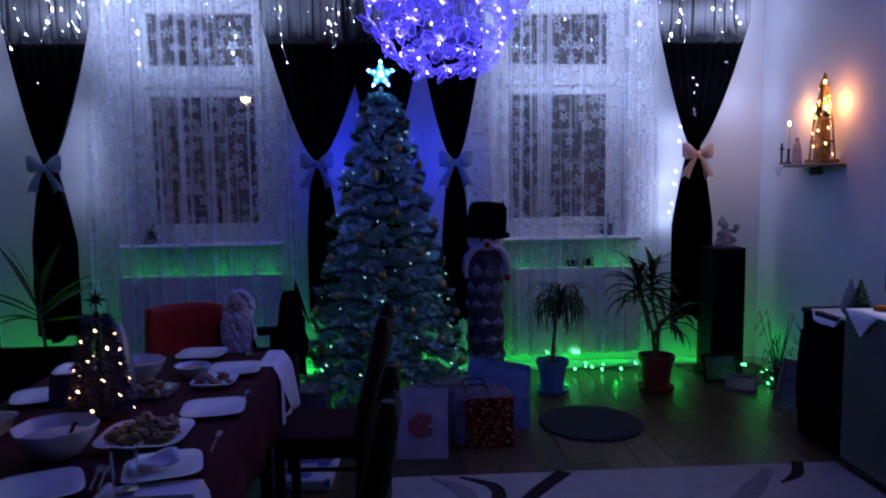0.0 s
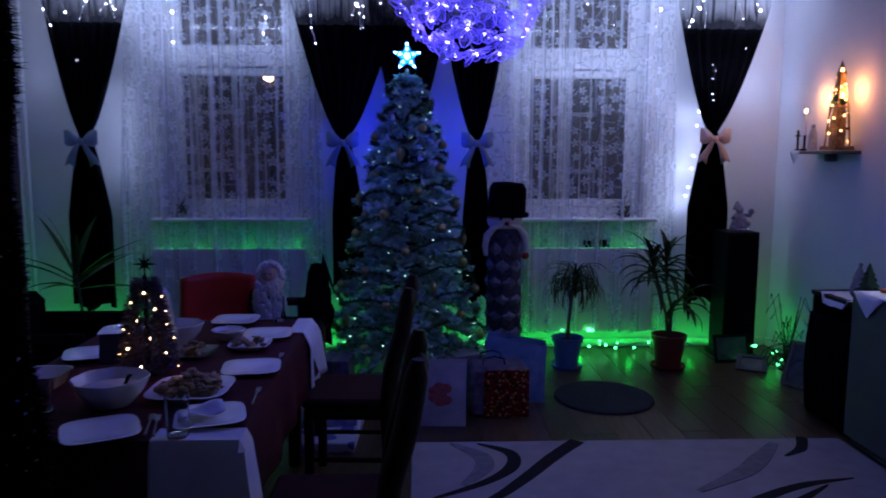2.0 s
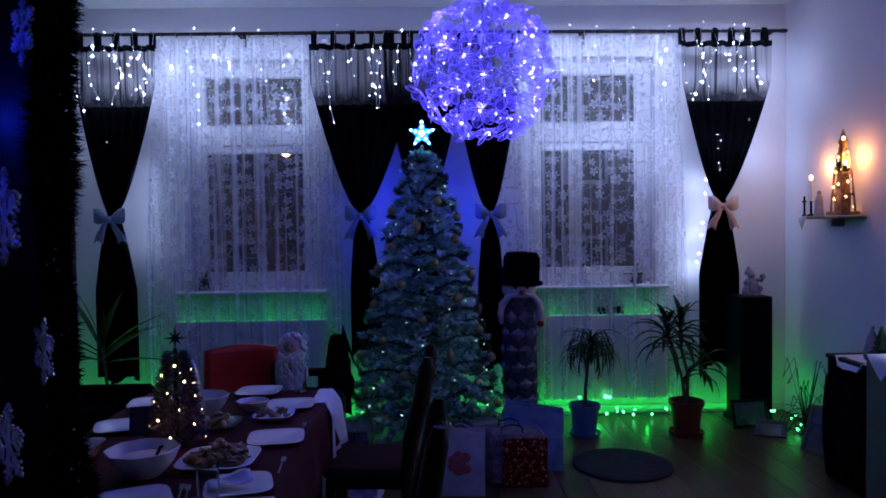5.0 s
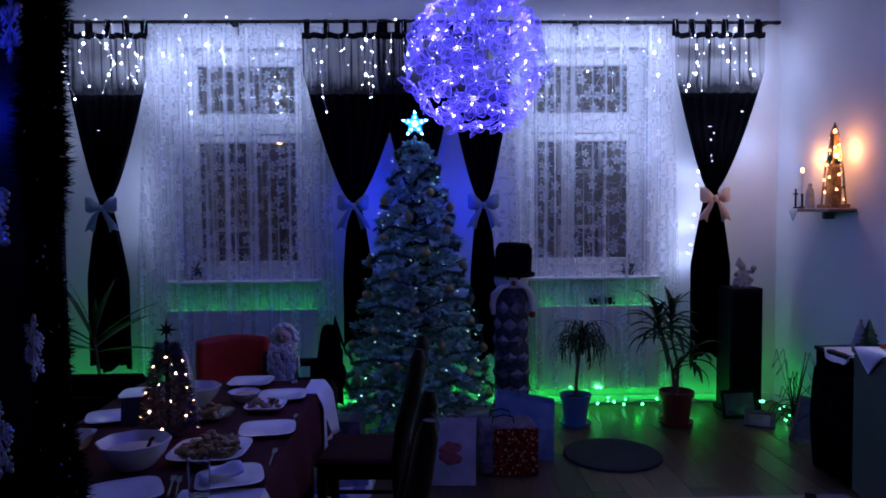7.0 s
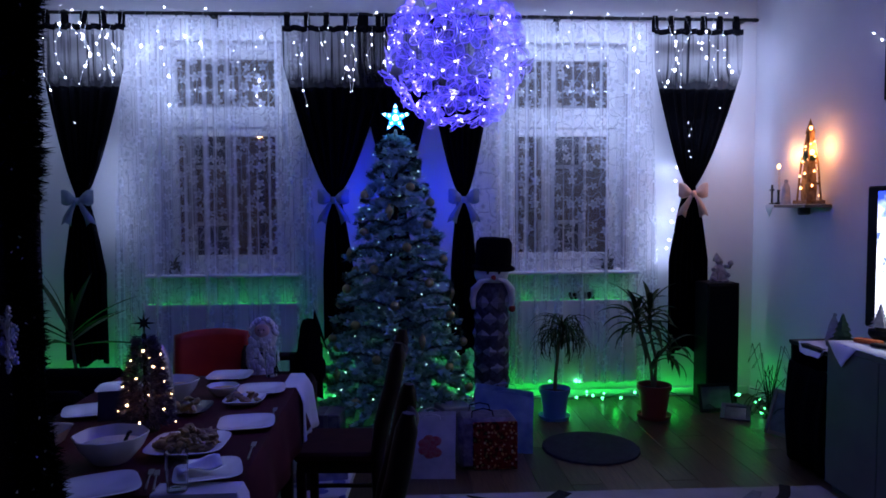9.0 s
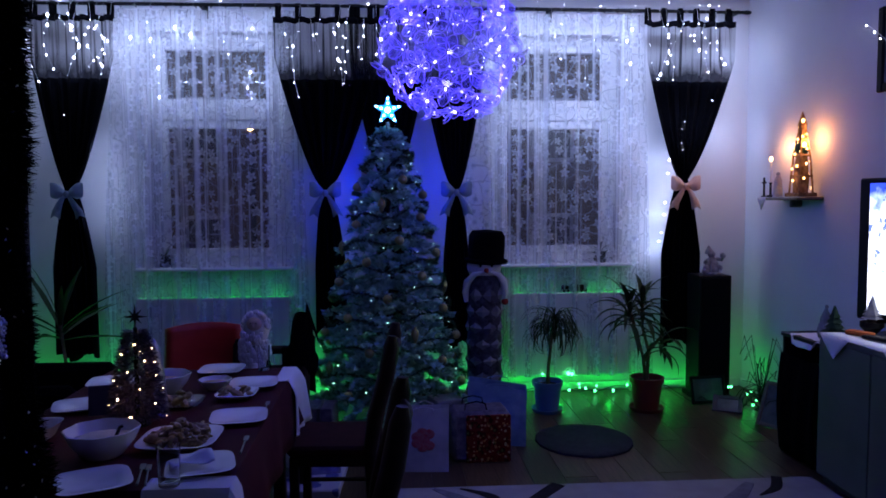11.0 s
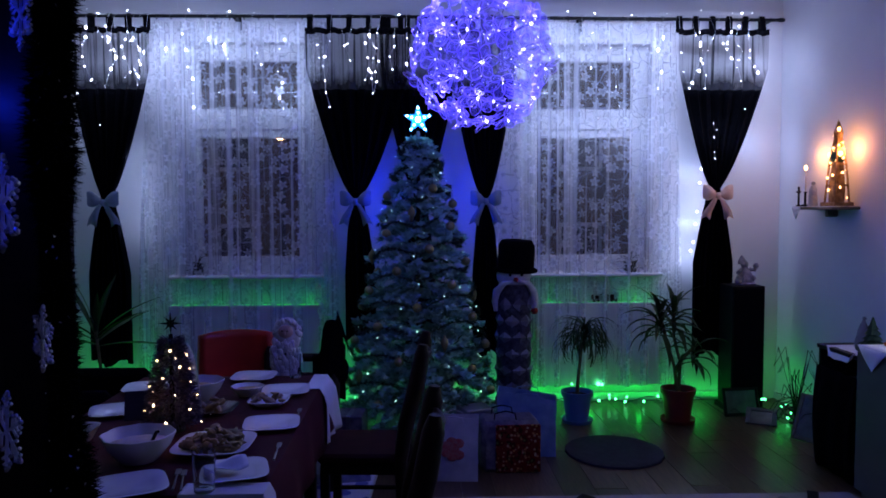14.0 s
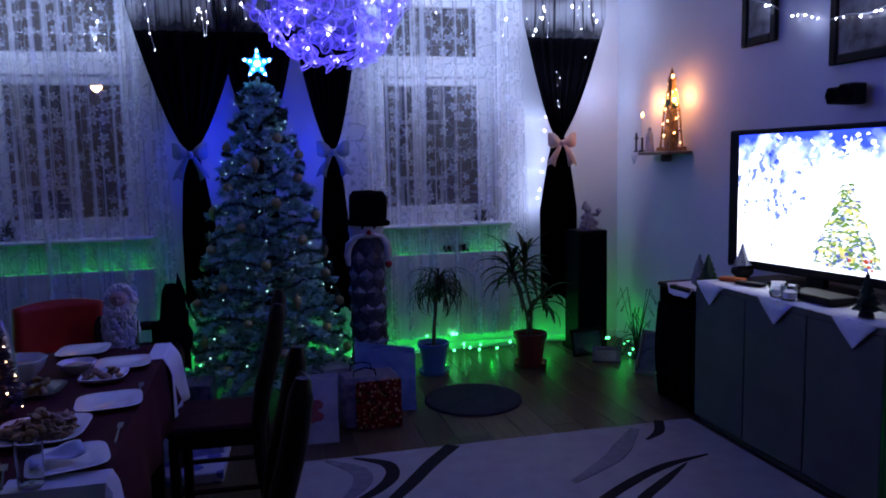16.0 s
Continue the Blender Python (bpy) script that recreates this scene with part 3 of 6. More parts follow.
def bow(x, z, mat, word):
    b = thing("curtain_bow", pose(x, 6.735, z, 0, 0, 0), word, "bow", "curtain bows")
    for s in (-1, 1):
        rows = []
        for i in range(11):
            t = i / 10
            hh = 0.012 + 0.05 * math.sin(min(1.0, t * 1.15) * math.pi * 0.62) * (1 if t < 0.92 else 0.8)
            rows.append([(s * (0.012 + 0.112 * t), -0.012 - 0.03 * math.sin(math.pi * t) * math.cos(a), 0.012 + 0.022 * t + hh * math.sin(a)) for a in [2 * math.pi * k / 16 for k in range(17)]])
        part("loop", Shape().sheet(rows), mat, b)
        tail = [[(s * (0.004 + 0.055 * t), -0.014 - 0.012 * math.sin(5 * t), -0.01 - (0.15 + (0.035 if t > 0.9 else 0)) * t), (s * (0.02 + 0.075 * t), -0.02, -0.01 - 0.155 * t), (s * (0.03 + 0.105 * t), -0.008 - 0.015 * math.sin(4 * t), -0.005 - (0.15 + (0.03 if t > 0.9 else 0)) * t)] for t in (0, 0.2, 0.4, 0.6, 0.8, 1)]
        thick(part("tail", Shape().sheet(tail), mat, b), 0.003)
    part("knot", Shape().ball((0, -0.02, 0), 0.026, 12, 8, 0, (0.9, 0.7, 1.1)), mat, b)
    return b


dark_curtain(-2.05, -1.41, -1.77, -1.93, -1.6, 1, 0.40)
dark_curtain(-0.18, 0.66, 0.21, 0.12, 0.36, 2, 0.57)
dark_curtain(0.4, 1.04, 0.72, 0.6, 0.84, 3, 0.5)
dark_curtain(0.96, 1.5, 1.25, 1.15, 1.36, 4, 0.45)
dark_curtain(2.81, 3.55, 3.13, 2.95, 3.28, 5, 0.43, 1.8)
for x, z, m_, w_ in ((-1.77, 1.69, BOWBACKLIT, "pale satin ribbon bow, coloured dark as if backlit"), (0.21, 1.69, BOWBACKLIT, "pale satin ribbon bow, coloured dark as if backlit"), (1.25, 1.69, BOWBACKLIT, "pale satin ribbon bow, coloured dark as if backlit"), (3.13, 1.73, BOWWARMLIT, "pale satin ribbon bow, coloured apricot as if warmly lit")):
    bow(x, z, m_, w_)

# icicle light strings hanging from the rod
ice = thing("icicle_lights", HERE, "white icicle light string hung along the rod", "string lights")
rng = random.Random(11)
wire = Shape()
diode_mesh = Shape().ball((0, 0, 0), 1.0, 8, 6).mesh("diode", LED_WHITE)


def diode(place, size, tall=1.0):
    """One glowing bulb of the string."""
    ob = new("diode", diode_mesh)
    ob.parent, ob.location, ob.scale = ice, place, (size, size, size * tall)


lead = []
x, lit = -2.0, 0
while x < 3.42:
    over_dark = x < -1.42 or -0.1 < x < 1.2 or x > 2.86
    lead.append((x, 6.815, 3.2 + rng.uniform(-0.03, 0.02)))
    n = rng.choice((2, 4, 5, 5, 6)) if over_dark else rng.choice((1, 2, 2, 4, 6))
    y = rng.uniform(6.735, 6.76) if over_dark else rng.uniform(6.81, 6.83)
    drop = [(x, 6.815, 3.2)]
    px, pz = x, 3.15 - rng.uniform(0, 0.12)
    for k in range(n):
        px, pz = px + rng.uniform(-0.05, 0.05), pz - (rng.uniform(0.04, 0.12) if over_dark else rng.uniform(0.08, 0.2))
        if pz < 2.42:
            break
        drop.append((px, y, pz))
        size = rng.choice((0.002, 0.0025, 0.003, 0.004, 0.005, 0.0065, 0.0095))
        diode((px, y - 0.004, pz - 0.006), size * 0.85, 1.4)
        if size > 0.006 and lit < 34:
            lamp("icicle_glow", (px, y, pz - 0.03), WHITE_LED, 0.12 if over_dark else 0.32, 0.006)
            lit += 1
    wire.tube(drop, 0.0012, 4)
    if rng.random() < 0.4:
        diode((x + 0.02, 6.8, lead[-1][2] + 0.006), rng.choice((0.003, 0.0045, 0.006)))
    x += rng.uniform(0.05, 0.12) if over_dark else rng.uniform(0.08, 0.2)
wire.tube(lead, 0.002, 5)
for z, x in ((1.95, 3.03), (1.84, 3.02), (1.6, 3.0), (1.5, 2.99), (1.35, 2.97), (1.28, 2.95)):
    diode((x, 6.83, z), 0.008)
for z, x in ((2.2, 3.1), (2.31, 3.09), (2.08, 3.1), (2.03, 3.11), (2.26, 3.12), (2.43, 3.35), (2.3, -1.78)):
    diode((x, 6.745, z), 0.003)
tagged(part("wire", wire, WHITE, ice), kind="stuff")


# ---- chandelier ----
chand = thing("chandelier", pose(1.0, 4.2, 2.325), "globe chandelier of blue-lit clear acrylic flowers", "chandelier")
PETAL = cloth_sheer("acrylic_petal", (0.55, 0.42, 1.0), 0.76)
pn, pl = PETAL.node_tree.nodes, PETAL.node_tree.links
shine, blend = pn.new("ShaderNodeBsdfGlossy"), pn.new("ShaderNodeMixShader")
shine.inputs["Roughness"].default_value, shine.inputs[0].default_value = 0.12, (0.9, 0.9, 1, 1)
blend.inputs[0].default_value = 0.2
pl.new(pn["Material Output"].inputs[0].links[0].from_socket, blend.inputs[1])
pl.new(shine.outputs[0], blend.inputs[2])
pl.new(blend.outputs[0], pn["Material Output"].inputs[0])
RIM = cloth_sheer("acrylic_rim", (0.85, 0.72, 1.0), 0.0)
petal = Shape()
for k in range(6):
    m = pose(0, 0, 0, 0, 0, 60 * k)

    def petal_point(u, v):
        w = 0.0245 * math.sin(math.pi * (0.1 + 0.84 * u)) ** 0.75
        return 0.008 + 0.068 * u, w * v, 0.004 + 0.026 * u ** 1.5 + 0.009 * v * v * math.sin(math.pi * u)

    petal.sheet([[petal_point(i / 6, v / 2) for v in (-2, -1, 0, 1, 2)] for i in range(7)], 0, m)
    petal.tube([petal_point(i / 6, -1) for i in range(7)] + [petal_point(1, 0)] + [petal_point(i / 6, 1) for i in range(6, -1, -1)], 0.0019, 4, 1, m)
petal_mesh = petal.mesh("flower", PETAL, RIM)
bulb_glint_mesh = Shape().ball((0, 0, 0.018), 0.0055, 8, 6, 0, (1, 1, 1.6)).mesh("bulb", LED_BLUE)
stem_mesh = Shape().tube([(0, 0, -0.3), (0, 0, 0)], 0.002, 5).mesh("stem", STEEL)
N = 58
for i in range(N):
    zz = 1 - 2 * (i + 0.5) / N
    a = i * 2.399963 + rng.uniform(-0.1, 0.1)
    rr = math.sqrt(1 - zz * zz)
    d = Vector((rr * math.cos(a), rr * math.sin(a), zz))
    q = d.to_track_quat("Z", "Y").to_matrix().to_4x4()
    m = Matrix.Translation(d * rng.uniform(0.27, 0.305)) @ q @ pose(0, 0, 0, rng.uniform(-24, 24), rng.uniform(-24, 24), rng.uniform(0, 72))
    fl = new("flower", petal_mesh)
    fl.parent, fl.matrix_basis = chand, m
    b = new("bulb", bulb_glint_mesh)
    b.parent, b.scale = fl, (rng.choice((0.35, 0.45, 0.6, 0.8, 1.0)),) * 3
    # a small glowing bead stands in for a highlight on a petal
    for _ in range(1):
        glint, turn = new("bulb", bulb_glint_mesh), rng.uniform(0, 6.28)
        glint.parent, glint.scale = fl, (rng.choice((0.25, 0.35, 0.5)),) * 3
        glint.location = (0.045 * math.cos(turn), 0.045 * math.sin(turn), 0.012)
    st = new("stem", stem_mesh)
    st.parent = fl
part("hub", Shape().ball((0, 0, 0), 0.045, 16, 10), STEEL, chand)
part("suspension", Shape().tube([(0, 0, 0.04), (0, 0, TOP - 2.325 - 0.03)], 0.006, 8), STEEL, chand)
part("canopy", Shape().lathe([(0.07, TOP - 2.325), (0.07, TOP - 2.345), (0.04, TOP - 2.375), (0.0, TOP - 2.377)][::-1], 24), STEEL, chand)


# ---- Christmas tree ----
TREE = pose(0.71, 6.08, 0)
FIR = vary(material("flocked_fir", (0.3, 0.4, 0.34), 0.8), (0.015, 0.07, 0.035), (0.2, 0.42, 0.32))
# white cotton; the green light on it is mixed into its colour
SNOW = material("green_lit_cotton", (0.42, 0.66, 0.6), 0.95, 0, (0.3, 0.5, 0.45), 14, 0.6, 90)
TINSEL = vary(material("green_tinsel", (0.02, 0.09, 0.04), 0.35, 0.3), (0.004, 0.02, 0.01), (0.02, 0.08, 0.035))
BRASS = material("gold_gloss", (0.34, 0.3, 0.13), 0.3, 0.6, (0.26, 0.23, 0.1), 10, 0.02)
tree = thing("christmas_tree", TREE, "tall snow-flocked artificial Christmas tree with lights", "Christmas tree")
part("trunk", Shape().tube([(0, 0, 0.1), (0, 0, 2.1)], [0.03, 0.012], 10), DARKWOOD, tree)
stand = Shape().lathe([(0.035, 0.1), (0.04, 0.24), (0.035, 0.26)], 12)
for k in range(4):
    a = k * math.pi / 2 + 0.4
    stand.tube([(0, 0, 0.16), (0.18 * math.cos(a), 0.18 * math.sin(a), 0.05), (0.26 * math.cos(a), 0.26 * math.sin(a), 0.0)], 0.013, 8)
part("stand", stand, IRON, tree)
rng = random.Random(21)
crown, snow, tins = Shape(), Shape(), Shape()


def cone(z):
    """Radius of the crown at a height."""
    return 0.1 + 0.46 * max(0.0, (2.12 - z) / 1.92) ** 0.8


def needle(shape, p, d, length, width):
    s = d.cross(Vector((rng.uniform(-1, 1), rng.uniform(-1, 1), rng.uniform(-1, 1)))).normalized() * width
    shape.add([p - s, p + s, p + d * length], [(0, 1, 2)])


tiers = 13
for i in range(tiers):
    z0 = 0.26 + 1.84 * (i / (tiers - 1)) ** 0.96
    r0 = cone(z0)
    n = int(9 + 26 * r0)
    for k in range(n):
        a = 2 * math.pi * (k + rng.uniform(-0.3, 0.3)) / n + i
        length = r0 * rng.uniform(0.82, 1.1)
        out = Vector((math.cos(a), math.sin(a), 0))
        steps = max(5, int(length / 0.035))
        side = Vector((-math.sin(a), math.cos(a), 0))
        for j in range(steps):
            t = (j + 1) / steps
            c = out * length * t + Vector((0, 0, z0 + 0.06 * t - 0.15 * t * t + rng.uniform(-0.01, 0.01)))
            c += side * rng.uniform(-0.03, 0.03) * t
            for _ in range(12 if t > 0.45 else 8):
                d = (out * rng.uniform(0.1, 1.0) + side * rng.uniform(-1, 1) + Vector((0, 0, rng.uniform(-0.7, 0.55)))).normalized()
                needle(crown, c, d, rng.uniform(0.035, 0.065), 0.0036)
            if t > 0.35 and rng.random() < 0.62:
                for _ in range(12):
                    d = (out * rng.uniform(-0.3, 1.0) + side * rng.uniform(-1, 1) + Vector((0, 0, rng.uniform(-0.15, 0.5)))).normalized()
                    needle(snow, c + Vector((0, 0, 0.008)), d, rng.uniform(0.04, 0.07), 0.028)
tagged(part("crown", crown, FIR, tree, "white-flocked green needles", smooth=False), kind="stuff")
tagged(part("snow", snow, SNOW, tree, "tufts of white cotton snow, tinted as if in green light", smooth=False), kind="stuff")
# tinsel garland wound round in sagging turns
for turn in range(9):
    z0, z1 = 0.36 + 0.195 * turn, 0.36 + 0.195 * (turn + 1)
    for k in range(300):
        u = k / 300
        z = z0 + (z1 - z0) * u
        a = 2 * math.pi * u + 0.6 * turn
        r = cone(z) * (1.02 + 0.04 * math.sin(7 * a))
        p = Vector((r * math.cos(a), r * math.sin(a), z + 0.025 * math.sin(5 * a) - 0.03))
        for _ in range(5):
            d = Vector((rng.uniform(-1, 1), rng.uniform(-1, 1), rng.uniform(-0.8, 0.8))).normalized()
            needle(tins, p, d, 0.034, 0.0032)
tagged(part("garland", tins, TINSEL, tree, "dark green tinsel garland", smooth=False), kind="stuff")
bulbs = Shape()
for k in range(110):
    z = 0.3 + 1.75 * (k / 110) ** 1.15
    a = k * 2.399963 + rng.uniform(-0.3, 0.3)
    r = cone(z) * rng.uniform(0.93, 1.05)
    bulbs.ball((r * math.cos(a), r * math.sin(a), z + rng.uniform(-0.04, 0.04)), rng.choice((0.002, 0.003, 0.004, 0.0055)), 6, 5)
tagged(part("light_string", bulbs, LED_TREE, tree, "small white-green glowing diodes"), kind="stuff")
# star on the tip
star = thing("tree_star", TREE @ pose(0, -0.02, 2.26), "five-pointed glowing blue tree-top star", "star")
pts = [(0.105 * (1 if k % 2 == 0 else 0.42) * math.sin(math.pi * k / 5), 0.105 * (1 if k % 2 == 0 else 0.42) * math.cos(math.pi * k / 5)) for k in range(10)]
body = Shape()
body.add([(x, 0, z) for x, z in pts] + [(0, -0.022, 0), (0, 0.022, 0)], [(k, (k + 1) % 10, 10) for k in range(10)] + [((k + 1) % 10, k, 11) for k in range(10)])
part("star_body", body, glow("star_plastic", (0.03, 0.3, 1.0), 1.3), star, smooth=False)
dots = Shape().ball((0, -0.024, 0), 0.02, 12, 8)
for k in range(5):
    for q in (0.45, 0.78):
        dots.ball((0.105 * q * math.sin(2 * math.pi * k / 5), -0.021 * (1 - q) - 0.006, 0.105 * q * math.cos(2 * math.pi * k / 5)), 0.0085, 8, 6)
tagged(part("diodes", dots, LED_STAR, star, "bright cyan diodes"), kind="stuff")
part("socket", Shape().lathe([(0.012, -0.19), (0.014, -0.1), (0.008, -0.08)], 10), STEEL, star)
# baubles
bauble = Shape().ball((0, 0, -0.035), 0.032, 16, 12).tube([(0, 0, -0.004), (0, 0, 0.006)], 0.007, 8, 1)
drop = Shape().lathe([(0, -0.11), (0.012, -0.09), (0.026, -0.05), (0.022, -0.025), (0.007, -0.006), (0.007, 0.004), (0, 0.005)], 14)
bm_round, bm_drop = bauble.mesh("bauble", BRASS, STEEL), drop.mesh("drop_ornament", BRASS)
for k in range(34):
    z = 0.36 + 1.5 * (k / 34) ** 1.2
    a = -math.pi / 2 + (k * 2.399963 % (2 * math.pi) - math.pi) * 0.72
    r = cone(z) * 1.03
    o = new("bauble" if k % 6 else "drop_ornament", bm_round if k % 6 else bm_drop)
    o.matrix_basis = TREE @ pose(r * math.cos(a), r * math.sin(a), z)
    tagged(o, "shiny gold bauble on the Christmas tree" if k % 6 else "gold drop ornament on the Christmas tree", "bauble", "baubles on the tree")

# ---- snowman figure ----
SACK = vary(material("grey_quilting", (0.2, 0.2, 0.26), 0.7, 0, None, 20, 0.3), (0.05, 0.05, 0.07), (0.24, 0.24, 0.3))
sm = Shape()
sm.lathe([(0.10, 0.0), (0.12, 0.03), (0.125, 0.5), (0.118, 1.02), (0.1, 1.05)], 20, slot=4)
for i in range(8):
    for k in range(7):
        a = 2 * math.pi * (k + 0.5 * (i % 2)) / 7
        c = Vector((0.112 * math.cos(a), 0.112 * math.sin(a), 0.09 + 0.117 * i))
        sm.add([c + 0.028 * Vector((math.cos(a), math.sin(a), 0.1)), c + Vector((0.005 * math.cos(a) - 0.052 * math.sin(a), 0.005 * math.sin(a) + 0.052 * math.cos(a), 0)), c + Vector((0.005 * math.cos(a) + 0.052 * math.sin(a), 0.005 * math.sin(a) - 0.052 * math.cos(a), 0)), c + Vector((0, 0, 0.064)), c - Vector((0, 0, 0.064))], [(0, 1, 3), (0, 3, 2), (0, 2, 4), (0, 4, 1)], 0)
sm.ball((0, 0, 1.11), 0.125, 20, 14, 1, (1, 1, 0.85))
for s in (-1, 1):
    sm.tube([(s * 0.03, -0.122, 1.075), (s * 0.085, -0.115, 1.06), (s * 0.13, -0.07, 1.0), (s * 0.142, -0.055, 0.93), (s * 0.135, -0.06, 0.86)], [0.01, 0.02, 0.028, 0.024, 0.014], 10, 1)
for s in (-1, 1):
    sm.ball((s * 0.04, -0.115, 1.12), 0.011, 8, 6, 2)
sm.lathe([(0.02, 0), (0.0, 0.1)], 10, slot=3, m=pose(0, -0.11, 1.09, 98, 0, 0))
sm.lathe([(0.14, 1.15), (0.148, 1.16), (0.145, 1.172), (0.122, 1.18), (0.124, 1.27), (0.122, 1.33), (0.1, 1.362), (0.0, 1.372)], 24, slot=2, m=pose(0.012, 0, 1.135, 2, 2, 0) @ Matrix.Scale(1.07, 4) @ pose(0, 0, -1.15))
sm.ball((0.14, -0.06, 0.86), 0.026, 10, 8, 3)
piece("snowman_figure", sm, [SACK, material("snow_plush", (0.62, 0.6, 0.62), 0.95, 0, (0.5, 0.48, 0.5), 20, 0.6, 150), BLACKCLOTH, material("red_felt", (0.35, 0.03, 0.03), 0.9), material("dark_quilting", (0.07, 0.07, 0.1), 0.8, 0, (0.02, 0.02, 0.03), 30, 0.4)], pose(1.41, 6.22, 0) @ Matrix.Scale(1.03, 4), "tall stuffed snowman figure with a black hat", "snowman")

# ---- gifts ----
def gift_bag(m, w, d, h, mat, label, motif=None, grip=0.1, slump=0.0):
    g = thing("gift_bag", m, label, "gift", "gifts under the tree")
    b = Shape()
    t = 0.003
    rows = [[(-w / 2, -d / 2, z), (w / 2, -d / 2, z), (w / 2, d * 0.02, z), (w / 2, d / 2, z), (-w / 2, d / 2, z), (-w / 2, d * 0.02, z), (-w / 2, -d / 2, z)] for z in (0, h * 0.5, h)]
    rows[2] = [(x * 1.03, y * 0.8, z + 0.008 * math.sin(20 * x) - slump * max(0.0, x / w + 0.1) ** 2) for x, y, z in rows[2]]
    b.sheet(rows).add([(-w / 2, -d / 2, 0.002), (w / 2, -d / 2, 0.002), (w / 2, d / 2, 0.002), (-w / 2, d / 2, 0.002)], [(0, 1, 2, 3)])
    thick(part("bag", b, mat, g, smooth=False), t)
    for y in (-d * 0.4, d * 0.4):
        part("handle", Shape().tube([(-w * 0.2, y, h - 0.03), (-w * 0.18, y * 1.2, h - 0.03 + grip * 0.7), (0, y * 1.5, h - 0.03 + grip), (w * 0.18, y * 1.2, h - 0.03 + grip * 0.7), (w * 0.2, y, h - 0.03)], 0.003, 6), mat, g)
    if motif:
        sh = Shape()
        for k in range(7):
            a = k * 0.9
            sh.ball((0.03 * math.cos(a) * (k > 0) * 1.6, -d / 2 - 0.004, h * 0.52 + 0.045 * math.sin(a) * (k > 0)), 0.03, 12, 6, 0, (1.15, 0.08, 1))
        tagged(part("printed_motif", sh, motif, g, "red printed motif"), kind="stuff")
    return g


def gift_box(m, w, d, h, mat, ribbon, label):
    g = thing("gift_box", m, label, "gift", "gifts under the tree")
    part("box", Shape().box((0, 0, h / 2), (w, d, h), 0.006), mat, g, smooth=False)
    if ribbon:
        part("ribbon", Shape().box((w * 0.2, 0, h / 2), (0.03, d + 0.004, h + 0.004), 0.002), ribbon, g, smooth=False)
    return g


PAPERWHITE = material("white_print_paper", (0.55, 0.55, 0.6), 0.45, 0, (0.36, 0.36, 0.44), 9, 0.1)
PAPERRED = spotted("red_print_paper", (0.13, 0.014, 0.014), (0.4, 0.3, 0.2), 42, 0.34)
pn, pl = PAPERRED.node_tree.nodes, PAPERRED.node_tree.links
cells = [k for k in pn if k.bl_idname == "ShaderNodeTexVoronoi"][0]
dots = [k for k in pn if k.bl_idname == "ShaderNodeValToRGB" and k.color_ramp.interpolation == "CONSTANT"][0]
tone, split, over = pn.new("ShaderNodeValToRGB"), pn.new("ShaderNodeSeparateXYZ"), pn.new("ShaderNodeMixRGB")
tone.color_ramp.elements[0].color, tone.color_ramp.elements[1].color = (0.12, 0.3, 0.12, 1), (1.0, 1.0, 1.0, 1)
tone.color_ramp.elements.new(0.4).color = (1.0, 0.5, 0.25, 1)
over.blend_type, over.inputs[0].default_value = "MULTIPLY", 1.0
pl.new(cells.outputs["Color"], split.inputs[0])
pl.new(split.outputs[0], tone.inputs[0])
pl.new(dots.outputs[0], over.inputs[1])
pl.new(tone.outputs[0], over.inputs[2])
pl.new(over.outputs[0], pn["Principled BSDF"].inputs["Base Color"])
PAPERBLUE = material("blue_print_paper", (0.1, 0.17, 0.4), 0.35, 0, (0.22, 0.32, 0.52), 11, 1.0, 14)
PAPERDARK = material("dark_print_paper", (0.06, 0.05, 0.09), 0.5, 0, (0.16, 0.14, 0.18), 25, 0.1)
gift_bag(pose(0.915, 5.2, 0, 0, 0, -4), 0.29, 0.12, 0.38, PAPERWHITE, "white paper gift bag with a red motif", material("red_print", (0.45, 0.07, 0.08), 0.5, 0, (0.4, 0.17, 0.18), 45), 0.05)
redbag = thing("gift_bag", pose(1.30, 5.38, 0, 0, 0, 2), "dark blue gift bag with a red flower-print front", "gift", "gifts under the tree")
part("bag", Shape().box((-0.03, 0.012, 0.16), (0.37, 0.24, 0.32), 0.03), PAPERDARK, redbag)
part("printed_front", Shape().box((0.012, -0.112, 0.153), (0.28, 0.016, 0.3), 0.03), PAPERRED, redbag, "red paper with cream flower print")
for y in (-0.06, 0.08):
    part("handle", Shape().tube([(-0.13, y, 0.31), (-0.125, y, 0.36), (-0.06, y - 0.01, 0.378), (0.0, y, 0.36), (0.01, y, 0.31)], 0.004, 6), BLACKCLOTH, redbag)
gift_bag(pose(1.43, 5.68, 0, 0, 0, -9), 0.38, 0.2, 0.42, PAPERBLUE, "large slumped pale blue paper gift bag", None, 0.03, 0.13)
gift_box(pose(0.24, 5.1, 0, 0, 0, 8), 0.34, 0.24, 0.12, material("blue_white_print", (0.32, 0.34, 0.5), 0.45, 0, (0.1, 0.1, 0.3), 14, 0.1), None, "flat gift box in blue and white print")
gift_box(pose(0.2, 5.62, 0, 0, 0, -6), 0.3, 0.22, 0.3, PAPERDARK, STEEL, "dark gift box with silver ribbon under the tree")
gift_box(pose(0.52, 5.5, 0, 0, 0, 14), 0.22, 0.2, 0.2, spotted("green_print_paper", (0.03, 0.09, 0.05), (0.3, 0.3, 0.2), 30), None, "small green printed gift box under the tree")
gift_box(pose(1.08, 5.68, 0, 0, 0, 20), 0.2, 0.18, 0.31, material("silver_paper", (0.3, 0.3, 0.36), 0.3, 0.5), None, "silver gift box between bags under the tree")


